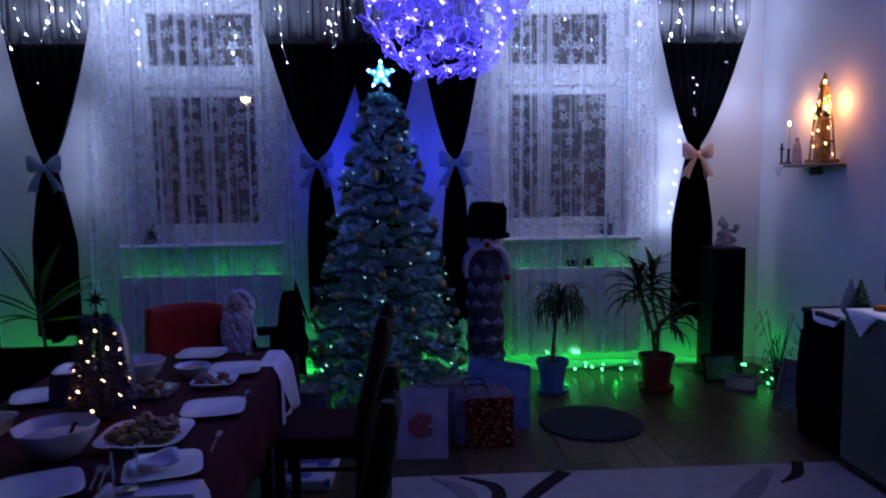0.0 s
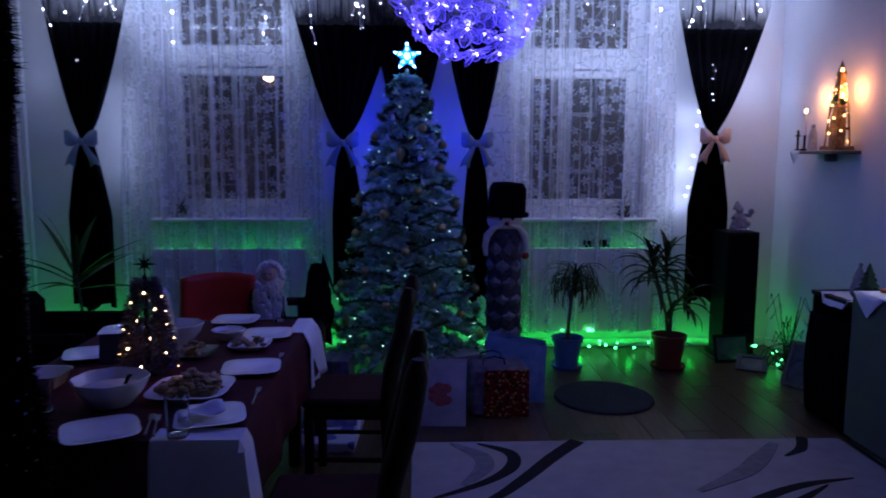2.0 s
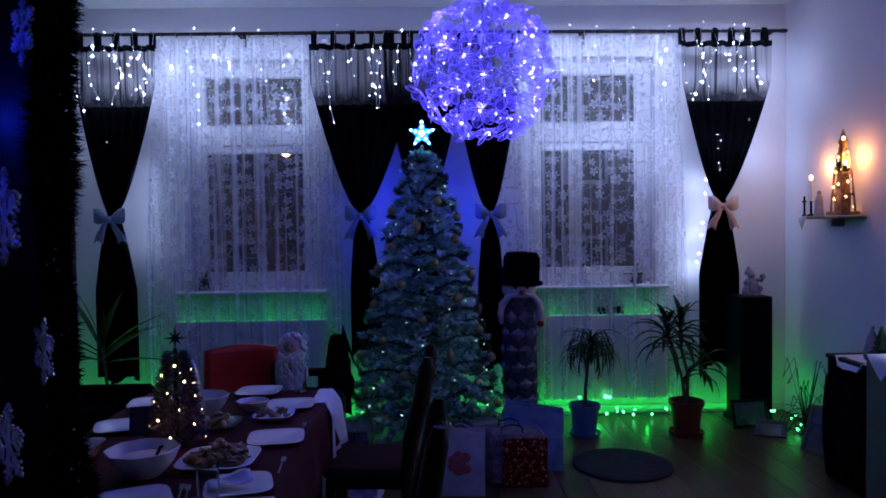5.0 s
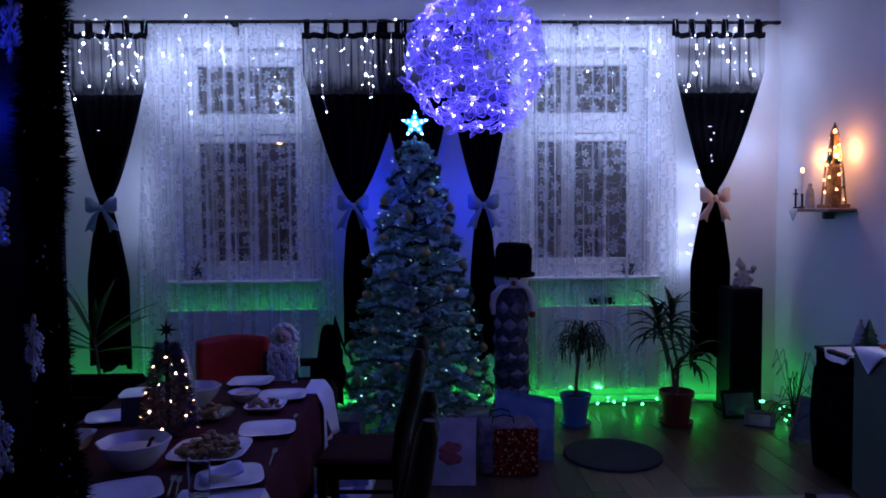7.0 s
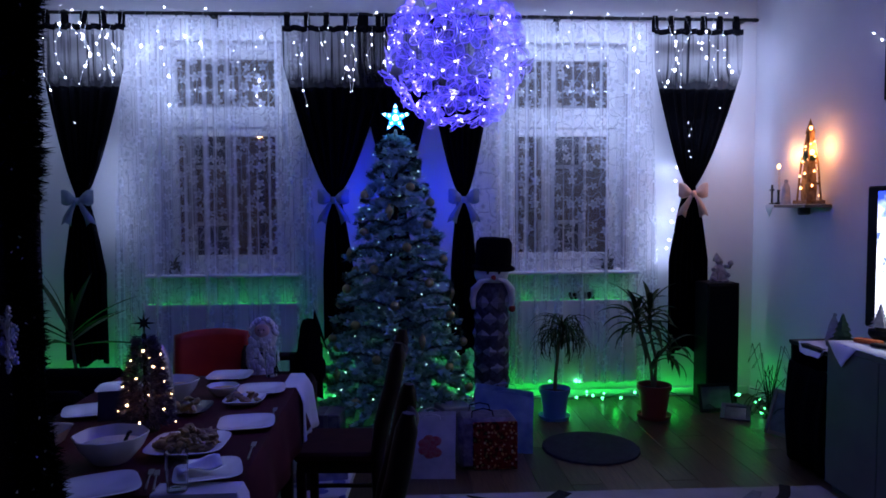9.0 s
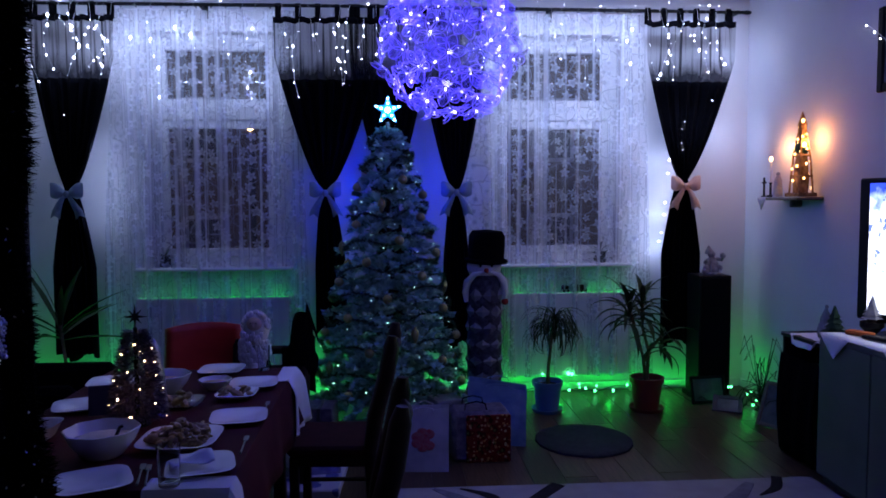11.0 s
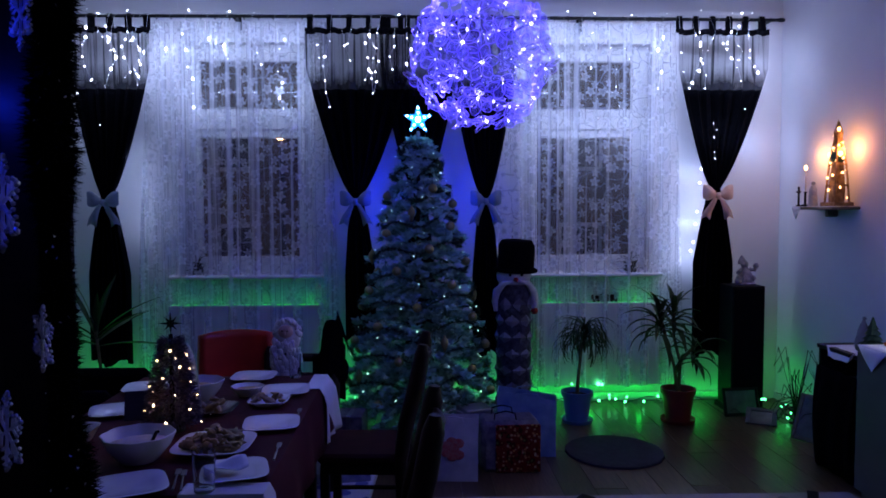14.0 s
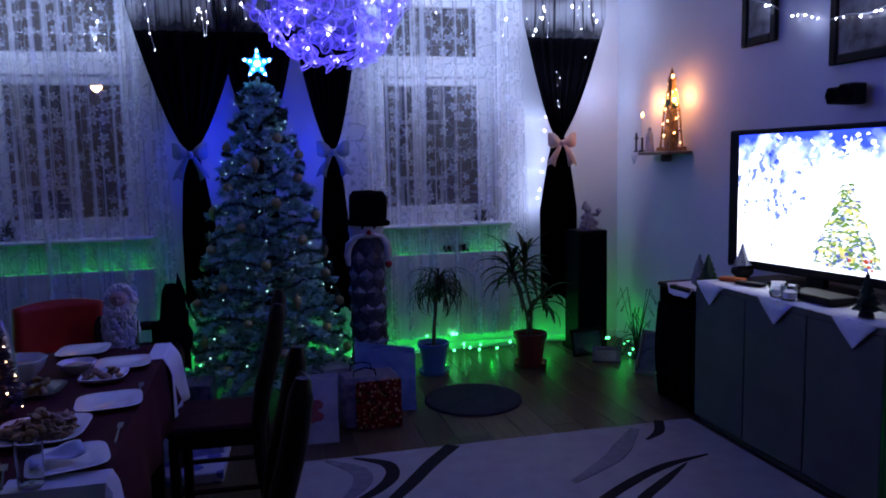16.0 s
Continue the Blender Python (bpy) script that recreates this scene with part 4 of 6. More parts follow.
# ---- plants ----
LEAF = vary(material("strap_leaf", (0.05, 0.1, 0.03), 0.5), (0.012, 0.026, 0.01), (0.04, 0.066, 0.024))
BARK = material("cane_bark", (0.16, 0.11, 0.07), 0.85, 0, (0.08, 0.055, 0.035), 40, 0.6, 60)
SOIL = material("soil", (0.03, 0.02, 0.015), 0.95, 0, None, 40, 0.8, 40)


def strap(shape, base, azim, rise, length, width, droop):
    """One long leaf that leaves its stem at an angle and bends down."""
    o = Vector((math.cos(azim), math.sin(azim), 0))
    s = Vector((-math.sin(azim), math.cos(azim), 0))
    rows, n = [], 9
    p, ang = Vector(base), rise
    for i in range(n + 1):
        t = i / n
        w = width * (0.35 + 1.3 * t if t < 0.35 else 0.85 * (1 - ((t - 0.35) / 0.65) ** 1.8) + 0.01)
        up = Vector((0, 0, 0.25 * w))
        rows.append([p - s * w / 2 + up, p, p + s * w / 2 + up])
        p = p + (o * math.cos(ang) + Vector((0, 0, math.sin(ang)))) * length / n
        ang -= droop / n
    shape.sheet(rows)


def pot(parent, r, h, mat):
    part("pot", Shape().lathe([(0.0, 0.012), (r * 0.72, 0.012), (r * 0.95, h * 0.85), (r * 1.04, h * 0.86), (r * 1.06, h), (r * 0.97, h), (r * 0.93, h * 0.88), (r * 0.9, h * 0.84)], 28), mat, parent)
    part("soil", Shape().lathe([(0.0, h * 0.86), (r * 0.5, h * 0.87), (r * 0.91, h * 0.85)], 20), SOIL, parent)
    part("saucer", Shape().lathe([(0, 0), (r * 0.95, 0), (r * 1.08, 0.03), (r * 1.04, 0.03), (r * 0.92, 0.008), (0, 0.008)], 28), mat, parent)


def plant(m, stems, label, potmat, r, h, rng):
    p = thing("potted_plant", m, label, "potted plant", "potted plants")
    pot(p, r, h, potmat)
    for path, leaves, length, width, droop, rise in stems:
        part("stem", Shape().tube(path, [0.016] + [0.012] * (len(path) - 1), 8), BARK, p)
        f = Shape()
        for k in range(leaves):
            a = k * 2.399963 + rng.uniform(-0.2, 0.2)
            e = rise[0] + (rise[1] - rise[0]) * (k / leaves) + rng.uniform(-0.12, 0.12)
            base = Vector(path[-1]) - Vector((0, 0, 0.13 * (1 - k / leaves)))
            strap(f, base, a, e, length * rng.uniform(0.75, 1.1), width, droop * rng.uniform(0.7, 1.2))
        tagged(part("foliage", f, LEAF, p, "long narrow green leaves"), kind="stuff")
    return p


rng = random.Random(33)
POTBLUE = material("blue_glazed_pot", (0.1, 0.2, 0.42), 0.3, 0, (0.08, 0.16, 0.34), 6, 0.05)
POTRED = material("terracotta_red_pot", (0.24, 0.035, 0.025), 0.4, 0, (0.18, 0.025, 0.02), 6, 0.08)
plant(pose(1.915, 6.36, 0), [([(0, 0, 0.18), (0.01, 0, 0.36), (0.03, 0, 0.56), (0.055, 0, 0.66)], 110, 0.46, 0.016, 4.4, (1.1, 1.57))], "drooping dracaena in a blue glazed pot", POTBLUE, 0.115, 0.24, rng)
plant(pose(2.685, 6.33, 0), [([(0, 0, 0.18), (-0.03, 0, 0.42), (-0.09, 0, 0.62), (-0.14, 0.0, 0.79)], 24, 0.34, 0.052, 1.6, (0.0, 1.45)), ([(0.01, 0.02, 0.2), (0.02, 0.02, 0.45), (-0.03, 0.03, 0.66), (-0.03, 0.03, 0.83)], 20, 0.32, 0.052, 1.4, (-0.1, 1.5)), ([(-0.02, 0.01, 0.38), (0.03, 0, 0.48), (0.11, -0.02, 0.58)], 16, 0.28, 0.046, 1.8, (-0.2, 1.2))], "yucca with three canes in a red pot", POTRED, 0.125, 0.26, rng)
plant(pose(-1.58, 6.15, 0), [([(0, 0, 0.2), (0.0, 0, 0.5), (-0.03, 0, 0.78)], 14, 0.55, 0.055, 0.45, (0.1, 1.45))], "broad-leaved dracaena in a dark pot", BLACK, 0.15, 0.3, rng)

plant(pose(2.5, 7.0, WZ0 - 0.004), [([(0, 0, 0.05), (0, 0, 0.1)], 16, 0.16, 0.02, 1.2, (0.2, 1.4))], "small houseplant on the window sill", BLACK, 0.05, 0.09, rng)
plant(pose(-1.12, 7.0, WZ0 - 0.004), [([(0, 0, 0.05), (0, 0, 0.1)], 14, 0.15, 0.02, 1.0, (0.2, 1.4))], "small houseplant on the window sill", BLACK, 0.05, 0.09, rng)
train = thing("toy_train", pose(2.26, 6.925, 0.853), "small dark toy train on the radiator", "toy")
for k in range(3):
    car = part("wagon", Shape().box((-0.075 + 0.075 * k, 0, 0.038), (0.062, 0.05, 0.05 if k else 0.036), 0.006), DARKWOOD, train, smooth=False)
    for s in (-1, 1):
        for q in (-1, 1):
            part("wheel", Shape().tube([(-0.075 + 0.075 * k + 0.018 * s, q * 0.026, 0.011), (-0.075 + 0.075 * k + 0.018 * s, q * 0.032, 0.011)], 0.011, 12), IRON, car)

# ---- loudspeaker corner ----
GRILLE = material("speaker_grille", (0.006, 0.006, 0.007), 0.95, 0, None, 60, 0.4, 400, 0.05)
spk = thing("loudspeaker", pose(3.31, 6.66, 0), "tall black tower loudspeaker in the corner", "loudspeaker")
part("cabinet", Shape().box((0, 0, 0.53), (0.26, 0.27, 0.97), 0.006), BLACK, spk, smooth=False)
part("grille", Shape().box((0, -0.14, 0.53), (0.235, 0.014, 0.93), 0.006), GRILLE, spk, smooth=False)
part("plinth", Shape().box((0, 0, 0.022), (0.3, 0.31, 0.044), 0.006), BLACK, spk, smooth=False)
fig = Shape()
fig.lathe([(0.0, 0), (0.07, 0.0), (0.074, 0.012), (0.06, 0.022), (0.064, 0.05), (0.05, 0.09), (0.034, 0.125), (0.02, 0.14)], 18, wave=lambda a, z: 1 + 0.1 * math.sin(6 * a + 20 * z))
fig.ball((-0.005, 0, 0.165), 0.031, 14, 10)
fig.lathe([(0.036, 0.17), (0.03, 0.195), (0.012, 0.225), (0.0, 0.24)], 12, m=pose(-0.004, 0, 0, 0, -6, 0))
for s, z in ((-1, 0.1), (1, 0.12)):
    fig.tube([(s * 0.03, -0.01, 0.125), (s * 0.07, -0.03, z), (s * 0.06, -0.06, z + 0.02)], [0.016, 0.014, 0.01], 8)
    fig.ball((s * 0.05, -0.02, 0.055), 0.03, 10, 8, 0, (1.0, 1.0, 0.8))
fig.ball((0.062, -0.06, 0.155), 0.024, 10, 8)
fig.ball((-0.06, -0.02, 0.03), 0.03, 10, 8)
piece("angel_figurine", fig, material("figurine_bisque", (0.42, 0.4, 0.44), 0.6, 0, (0.22, 0.2, 0.24), 30, 0.4), pose(3.32, 6.63, 1.017), "small grey figurine on the loudspeaker", "figurine")
FRAMEWOOD = material("frame_wood", (0.16, 0.13, 0.1), 0.45, 0, (0.1, 0.08, 0.06), 20, 0.2)
PICTURE = material("dim_print", (0.1, 0.13, 0.12), 0.3, 0, (0.05, 0.06, 0.06), 14, 0.05)


def leaning_frame(m, w, h, rim, label, fm, pm):
    f = thing("picture_frame", m, label, "picture frame")
    s = Shape()
    for k in (-1, 1):
        s.box((k * (w - rim) / 2, 0, h / 2), (rim, 0.018, h), 0.004)
        s.box((0, 0, h / 2 + k * (h - rim) / 2), (w - 2 * rim, 0.016, rim), 0.004)
    part("frame", s, fm, f, smooth=False)
    part("picture", Shape().box((0, 0.003, h / 2), (w - 2 * rim, 0.006, h - 2 * rim), 0.001), pm, f, smooth=False)
    return f


leaning_frame(pose(3.27, 6.2, 0.004, -62, 0, -28), 0.22, 0.18, 0.035, "grey picture frame lying back on the floor", material("frame_grey", (0.14, 0.14, 0.15), 0.6), PICTURE)
leaning_frame(pose(3.4, 5.78, 0.004, -24, 0, -58), 0.24, 0.33, 0.028, "brown picture frame leaning near the wall", FRAMEWOOD, PICTURE)
leaning_frame(pose(3.24, 6.44, 0.004, -16, 0, 6), 0.3, 0.22, 0.025, "dark picture frame leaning on the loudspeaker", BLACK, PICTURE)
# dark twigs in a small foot behind the frames
twigs = thing("wire_ornament", pose(3.56, 6.25, 0), "dark wire twig ornament on the floor", "ornament")
part("foot", Shape().lathe([(0, 0), (0.05, 0), (0.05, 0.01), (0.02, 0.03), (0, 0.032)], 14), IRON, twigs)
for k in range(16):
    a = k * 0.8
    part("twig", Shape().tube([(0.0, 0, 0.01), (0.03 * math.cos(a), 0.03 * math.sin(a), 0.2), (0.12 * math.cos(a) * (0.5 + (k % 3) * 0.3), 0.12 * math.sin(a), 0.3 + 0.09 * (k % 4)), (0.16 * math.cos(a + 0.4), 0.14 * math.sin(a + 0.4), 0.22 + 0.07 * (k % 4))], 0.003, 5), IRON, twigs)
# green light chain on the floor
gl = thing("green_light_chain", HERE, "green fairy light chain lying along the wall", "string lights")
rng = random.Random(5)
pts, gb = [], Shape()
for x in np.linspace(-2.2, 3.05, 60):
    pts.append((x, 6.84 + 0.05 * math.sin(5 * x) + rng.uniform(-0.02, 0.02), 0.012 + 0.05 * abs(math.sin(9 * x))))
pts += [(3.1 + 0.07 * k, 6.45 - 0.02 * k + 0.05 * math.sin(3 * k), 0.015 + 0.05 * (k % 3 == 1)) for k in range(6)]
pts += [(3.5 + 0.04 * math.sin(4 * k), 6.3 - 0.09 * k, 0.02 + 0.06 * (k % 2)) for k in range(12)]
wire_ = Shape().tube(pts, 0.0025, 5)
for k, p in enumerate(pts):
    if rng.random() < 0.62:
        c = (p[0] + rng.uniform(-0.03, 0.03), p[1] - 0.02, p[2] + 0.012)
        gb.ball(c, rng.choice((0.005, 0.007, 0.011)), 8, 6)
for x, y, z, r_ in ((1.98, 6.86, 0.17, 0.009), (2.2, 6.86, 0.17, 0.016), (2.23, 6.86, 0.165, 0.012), (2.29, 6.85, 0.08, 0.01), (2.43, 6.82, 0.07, 0.009), (2.56, 6.78, 0.04, 0.011), (2.97, 6.78, 0.1, 0.012), (2.92, 6.78, 0.11, 0.009), (1.75, 6.6, 0.1, 0.011), (1.72, 6.6, 0.07, 0.009), (1.99, 6.45, 0.06, 0.01), (2.1, 6.86, 0.1, 0.007), (3.44, 6.5, 0.12, 0.011), (3.4, 6.46, 0.13, 0.009), (3.5, 6.35, 0.1, 0.008), (3.4, 6.28, 0.05, 0.01), (3.46, 6.2, 0.16, 0.008), (3.5, 6.02, 0.06, 0.011), (3.56, 5.86, 0.12, 0.009), (3.53, 5.72, 0.05, 0.008), (3.6, 6.1, 0.24, 0.007)):
    gb.ball((x, y, z), r_, 8, 6)
for q in range(5):
    wire_.tube([(3.5 + 0.1 * math.cos(0.7 * k + q), 6.1 + 0.03 * (k - 8) + 0.09 * math.sin(0.7 * k + q), 0.02 + 0.17 * abs(math.sin(0.45 * k + 1.3 * q))) for k in range(17)], 0.003, 5)
tagged(part("wire", wire_, GREENWIRE, gl), kind="stuff")
tagged(part("bulb_row", gb, LED_GREEN, gl, "glowing green diodes"), kind="stuff")

# ---- mat and rug ----
mat_ = Shape()
N = 72
rows = []
for r in (0.0, 0.5, 0.8, 0.93, 0.985, 1.0, 1.0):
    i = len(rows)
    z = (0.016, 0.016, 0.017, 0.018, 0.014, 0.007, 0.0)[i]
    rows.append([(0.325 * r * math.cos(2 * math.pi * k / N) * (1 + 0.006 * math.sin(11 * k)), 0.34 * r * math.sin(2 * math.pi * k / N) * (1 + 0.006 * math.sin(7 * k)), z) for k in range(N + 1)])
piece("round_mat", mat_.sheet(rows), material("grey_plush", (0.036, 0.036, 0.052), 0.95, 0, (0.024, 0.024, 0.035), 25, 1.0, 160), pose(2.01, 5.63, 0.001), "round dark grey plush floor mat", "mat")

RUGM = material("cream_rug", (0.33, 0.31, 0.33), 0.95, 0, (0.28, 0.26, 0.28), 8, 0.8, 220)
RUGDARK = material("dark_rug_pile", (0.02, 0.018, 0.024), 0.95, 0, None, 20, 0.8, 220)
RUGGREY = material("grey_rug_pile", (0.22, 0.21, 0.24), 0.95, 0, None, 20, 0.8, 220)
rug = thing("rug", pose(0, 0, 0), "cream rug with black and grey swirls", "rug")
part("rug_body", Shape().box((0, 0, 0.006), (2.42, 3.5, 0.012), 0.004, 0, pose(1.935, 3.11, 0, 0, 0, -0.4)), RUGM, rug, smooth=False)


def swirl(points, widths, mat, label):
    """A tapering curved band woven into the rug."""
    s, top = Shape(), []
    pts = [Vector((*p, 0)) for p in points]
    fine = []
    for i in range(len(pts) - 1):
        p0, p1, p2, p3 = pts[max(i - 1, 0)], pts[i], pts[i + 1], pts[min(i + 2, len(pts) - 1)]
        for k in range(8):
            t = k / 8
            fine.append((0.5 * (2 * p1 + (p2 - p0) * t + (2 * p0 - 5 * p1 + 4 * p2 - p3) * t * t + (3 * p1 - p0 - 3 * p2 + p3) * t ** 3), widths[i] + (widths[i + 1] - widths[i]) * t))
    fine.append((pts[-1], widths[-1]))
    rows = []
    for i, (p, w) in enumerate(fine):
        d = (fine[min(i + 1, len(fine) - 1)][0] - fine[max(i - 1, 0)][0]).normalized()
        n = Vector((-d.y, d.x, 0))
        rows.append([p - n * w / 2 + Vector((0, 0, 0.0125)), p - n * w * 0.48 + Vector((0, 0, 0.0155)), p + n * w * 0.48 + Vector((0, 0, 0.0155)), p + n * w / 2 + Vector((0, 0, 0.0125))])
    part("swirl", s.sheet(rows), mat, rug, label)


swirl([(1.1, 4.83), (1.26, 4.7), (1.25, 4.52), (1.1, 4.34), (0.84, 4.17)], [0.012, 0.07, 0.075, 0.05, 0.02], RUGDARK, "black curved swirl")
swirl([(1.66, 4.85), (1.48, 4.63), (1.3, 4.38), (1.1, 4.14), (0.85, 3.95)], [0.085, 0.08, 0.07, 0.05, 0.02], RUGDARK, "black curved swirl")
swirl([(2.95, 4.86), (2.86, 4.7), (2.72, 4.6)], [0.06, 0.06, 0.008], RUGDARK, "black curved swirl")
swirl([(2.93, 4.32), (2.65, 4.255), (2.39, 4.13), (2.1, 3.93), (1.8, 3.6)], [0.006, 0.05, 0.06, 0.06, 0.03], RUGDARK, "black curved swirl")
swirl([(2.76, 4.25), (2.54, 4.09), (2.3, 3.9), (2.1, 3.6)], [0.006, 0.05, 0.06, 0.04], RUGDARK, "black curved swirl")
swirl([(0.95, 4.84), (1.1, 4.66), (1.1, 4.5), (0.98, 4.3)], [0.02, 0.1, 0.1, 0.03], RUGGREY, "grey curved swirl")
swirl([(2.75, 4.78), (2.55, 4.55), (2.4, 4.4), (2.1, 4.2)], [0.05, 0.11, 0.1, 0.03], RUGGREY, "grey curved swirl")

# ---- side wall furniture ----
CABGREY = material("pale_cabinet_front", (0.125, 0.13, 0.104), 0.55, 0, (0.092, 0.1, 0.08), 4, 0.12, 60, 0.25)


def cabinet_unit(y0, y1):
    c = thing("cabinet_unit", pose(3.15, (y0 + y1) / 2, 0), "pale grey cabinet unit with a plain door", "cabinet", "cabinet units")
    w = y1 - y0
    part("body", Shape().box((0.31, 0, 0.44), (0.58, w - 0.002, 0.78), 0.003), CABGREY, c, smooth=False)
    part("plinth", Shape().box((0.33, 0, 0.026), (0.57, w - 0.002, 0.048), 0.002), CABGREY, c, smooth=False)
    part("door", Shape().box((0.01, 0, 0.445), (0.019, w - 0.006, 0.775), 0.003), CABGREY, c, smooth=False)


for y0, y1 in ((4.34, 4.8), (3.88, 4.34), (3.42, 3.88)):
    cabinet_unit(y0, y1)
piece("worktop", Shape().box((3.455, 4.11, 0.851), (0.62, 1.4, 0.034), 0.005), CABGREY, HERE, "pale grey top board over the cabinet units", "worktop", smooth=False)
run = Shape()
run.sheet([[(x, 3.44 + 1.34 * k / 40, 0.870 + 0.002 * math.sin(9 * k + 40 * x)) for k in range(41)] for x in (3.142, 3.25, 3.4)])
for yc in (4.64, 4.09, 3.58):
    run.sheet([[(3.139 - 0.004 * math.sin(3 * t), yc + s * 0.13 * (1 - t), 0.869 - 0.12 * t) for s in (-1, -0.5, 0, 0.5, 1)] for t in (0.0, 0.35, 0.7, 1.0)])
thick(piece("lace_runner", run, LINEN, HERE, "white cloth runner with hanging pointed tips", "runner"), 0.002, 1)

def little_tree(m, h, r, label, mat, layers=6):
    t = thing("tree_figurine", m, label, "figurine", "small tree ornaments")
    s = Shape()
    for k in range(layers):
        z = h * (0.16 + 0.8 * k / layers)
        rr = r * (1 - k / layers) + 0.004
        s.lathe([(rr, z), (rr * 0.8, z + h * 0.05), (rr * 0.3, z + h * 0.17), (0, z + h * 0.19)], 14, wave=lambda a, q: 1 + 0.16 * math.sin(7 * a + 30 * q))
    part("crown", s, mat, t)
    part("base", Shape().lathe([(0, 0), (r * 0.6, 0), (r * 0.5, 0.02), (0.008, 0.03), (0.006, h * 0.2), (0, h * 0.2)], 14), DARKWOOD, t)


DARKGREEN = material("dark_green_plastic", (0.02, 0.05, 0.03), 0.6, 0, None, 30, 0.4)
SILVERG = material("frosted_grey", (0.28, 0.28, 0.32), 0.5, 0.2, None, 30, 0.4)
tv = thing("television", pose(3.54, 4.29, 0.872, 0, 0, -81.7), "flat black television showing a bright winter scene", "television")
part("bezel", Shape().box((0.06, 0, 0.465), (1.36, 0.05, 0.81), 0.01), BLACK, tv, smooth=False)
scr = bpy.data.materials.new("screen_picture")
scr.use_nodes = True
n, l = scr.node_tree.nodes, scr.node_tree.links
p = n["Principled BSDF"]
p.inputs["Base Color"].default_value, p.inputs["Roughness"].default_value = (0.02, 0.02, 0.02, 1), 0.2
co, sep = n.new("ShaderNodeTexCoord"), n.new("ShaderNodeSeparateXYZ")
l.new(co.outputs["Object"], sep.inputs[0])
nz = n.new("ShaderNodeTexNoise")
nz.inputs["Scale"].default_value, nz.inputs["Detail"].default_value = 7.0, 8
l.new(co.outputs["Object"], nz.inputs["Vector"])
h = n.new("ShaderNodeMath")
h.operation = "MULTIPLY_ADD"
h.inputs[1].default_value = 1.5
l.new(sep.outputs[2], h.inputs[0])
sc2 = n.new("ShaderNodeMath")
sc2.operation = "MULTIPLY_ADD"
sc2.inputs[1].default_value, sc2.inputs[2].default_value = 1.5, -1.05
l.new(nz.outputs[0], sc2.inputs[0])
l.new(sc2.outputs[0], h.inputs[2])
r = n.new("ShaderNodeValToRGB")
r.color_ramp.elements[0].position, r.color_ramp.elements[1].position = 0.70, 0.98
r.color_ramp.elements[0].color, r.color_ramp.elements[1].color = (0.85, 0.9, 1.0, 1), (0.03, 0.06, 0.75, 1)
e = r.color_ramp.elements.new(0.82)
e.color = (0.3, 0.4, 1.0, 1)
l.new(h.outputs[0], r.inputs[0])
fz = n.new("ShaderNodeTexNoise")
fz.inputs["Scale"].default_value, fz.inputs["Detail"].default_value = 24.0, 5
l.new(co.outputs["Object"], fz.inputs["Vector"])
far, off = n.new("ShaderNodeVectorMath"), n.new("ShaderNodeVectorMath")
off.operation = "SUBTRACT"
off.inputs[1].default_value = (-0.32, 0.0, 0.56)
l.new(co.outputs["Object"], off.inputs[0])
far.operation = "LENGTH"
l.new(off.outputs[0], far.inputs[0])
lim = n.new("ShaderNodeMath")
lim.operation = "MULTIPLY_ADD"
lim.inputs[1].default_value, lim.inputs[2].default_value = -0.55, 0.1
l.new(far.outputs["Value"], lim.inputs[0])
su = n.new("ShaderNodeMath")
su.operation = "ADD"
l.new(lim.outputs[0], su.inputs[0])
l.new(fz.outputs[0], su.inputs[1])
r4 = n.new("ShaderNodeValToRGB")
r4.color_ramp.elements[0].position, r4.color_ramp.elements[1].position = 0.54, 0.64
r4.color_ramp.elements[0].color, r4.color_ramp.elements[1].color = (1, 1, 1, 1), (0.12, 0.17, 0.4, 1)
l.new(su.outputs[0], r4.inputs[0])
mx = n.new("ShaderNodeMixRGB")
mx.blend_type, mx.inputs[0].default_value = "MULTIPLY", 1.0
l.new(r.outputs[0], mx.inputs[1])
l.new(r4.outputs[0], mx.inputs[2])
l.new(mx.outputs[0], p.inputs["Emission Color"])
p.inputs["Emission Strength"].default_value = 2.7
part("screen", Shape().box((-0.012, -0.0265, 0.475), (1.045, 0.004, 0.73), 0.001), scr, tv, "bright screen with a snowy winter picture", smooth=False)
shown = Shape()
rng = random.Random(8)
for k in range(900):
    t = rng.random() ** 0.6
    u = rng.uniform(-1, 1)
    x, z = 0.205 + (0.02 + 0.19 * t) * u, 0.58 - 0.42 * t - 0.03 * (1 - u * u)
    if (int(t * 6) + k) % 3 == 0:
        continue
    a, q = rng.uniform(-0.6, 0.6) - 0.5 * u, rng.uniform(0.012, 0.03)
    shown.add([(x - q * math.cos(a), -0.0292, z - q * math.sin(a)), (x + q * math.cos(a), -0.0292, z + q * math.sin(a)), (x, -0.0292, z + q * 0.5)], [(0, 1, 2)], rng.choice((0, 0, 0, 1, 2)))
for k in range(26):
    shown.ball((rng.uniform(0.02, 0.39), -0.0298, rng.uniform(0.14, 0.22)), rng.uniform(0.007, 0.013), 8, 4, rng.choice((1, 2, 3)), (1.2, 0.04, 1))
for k in range(70):
    shown.ball((rng.uniform(-0.25, 0.49), -0.0295, rng.uniform(0.66, 0.83)), rng.uniform(0.004, 0.012), 8, 4, 4, (1.4, 0.04, 1))
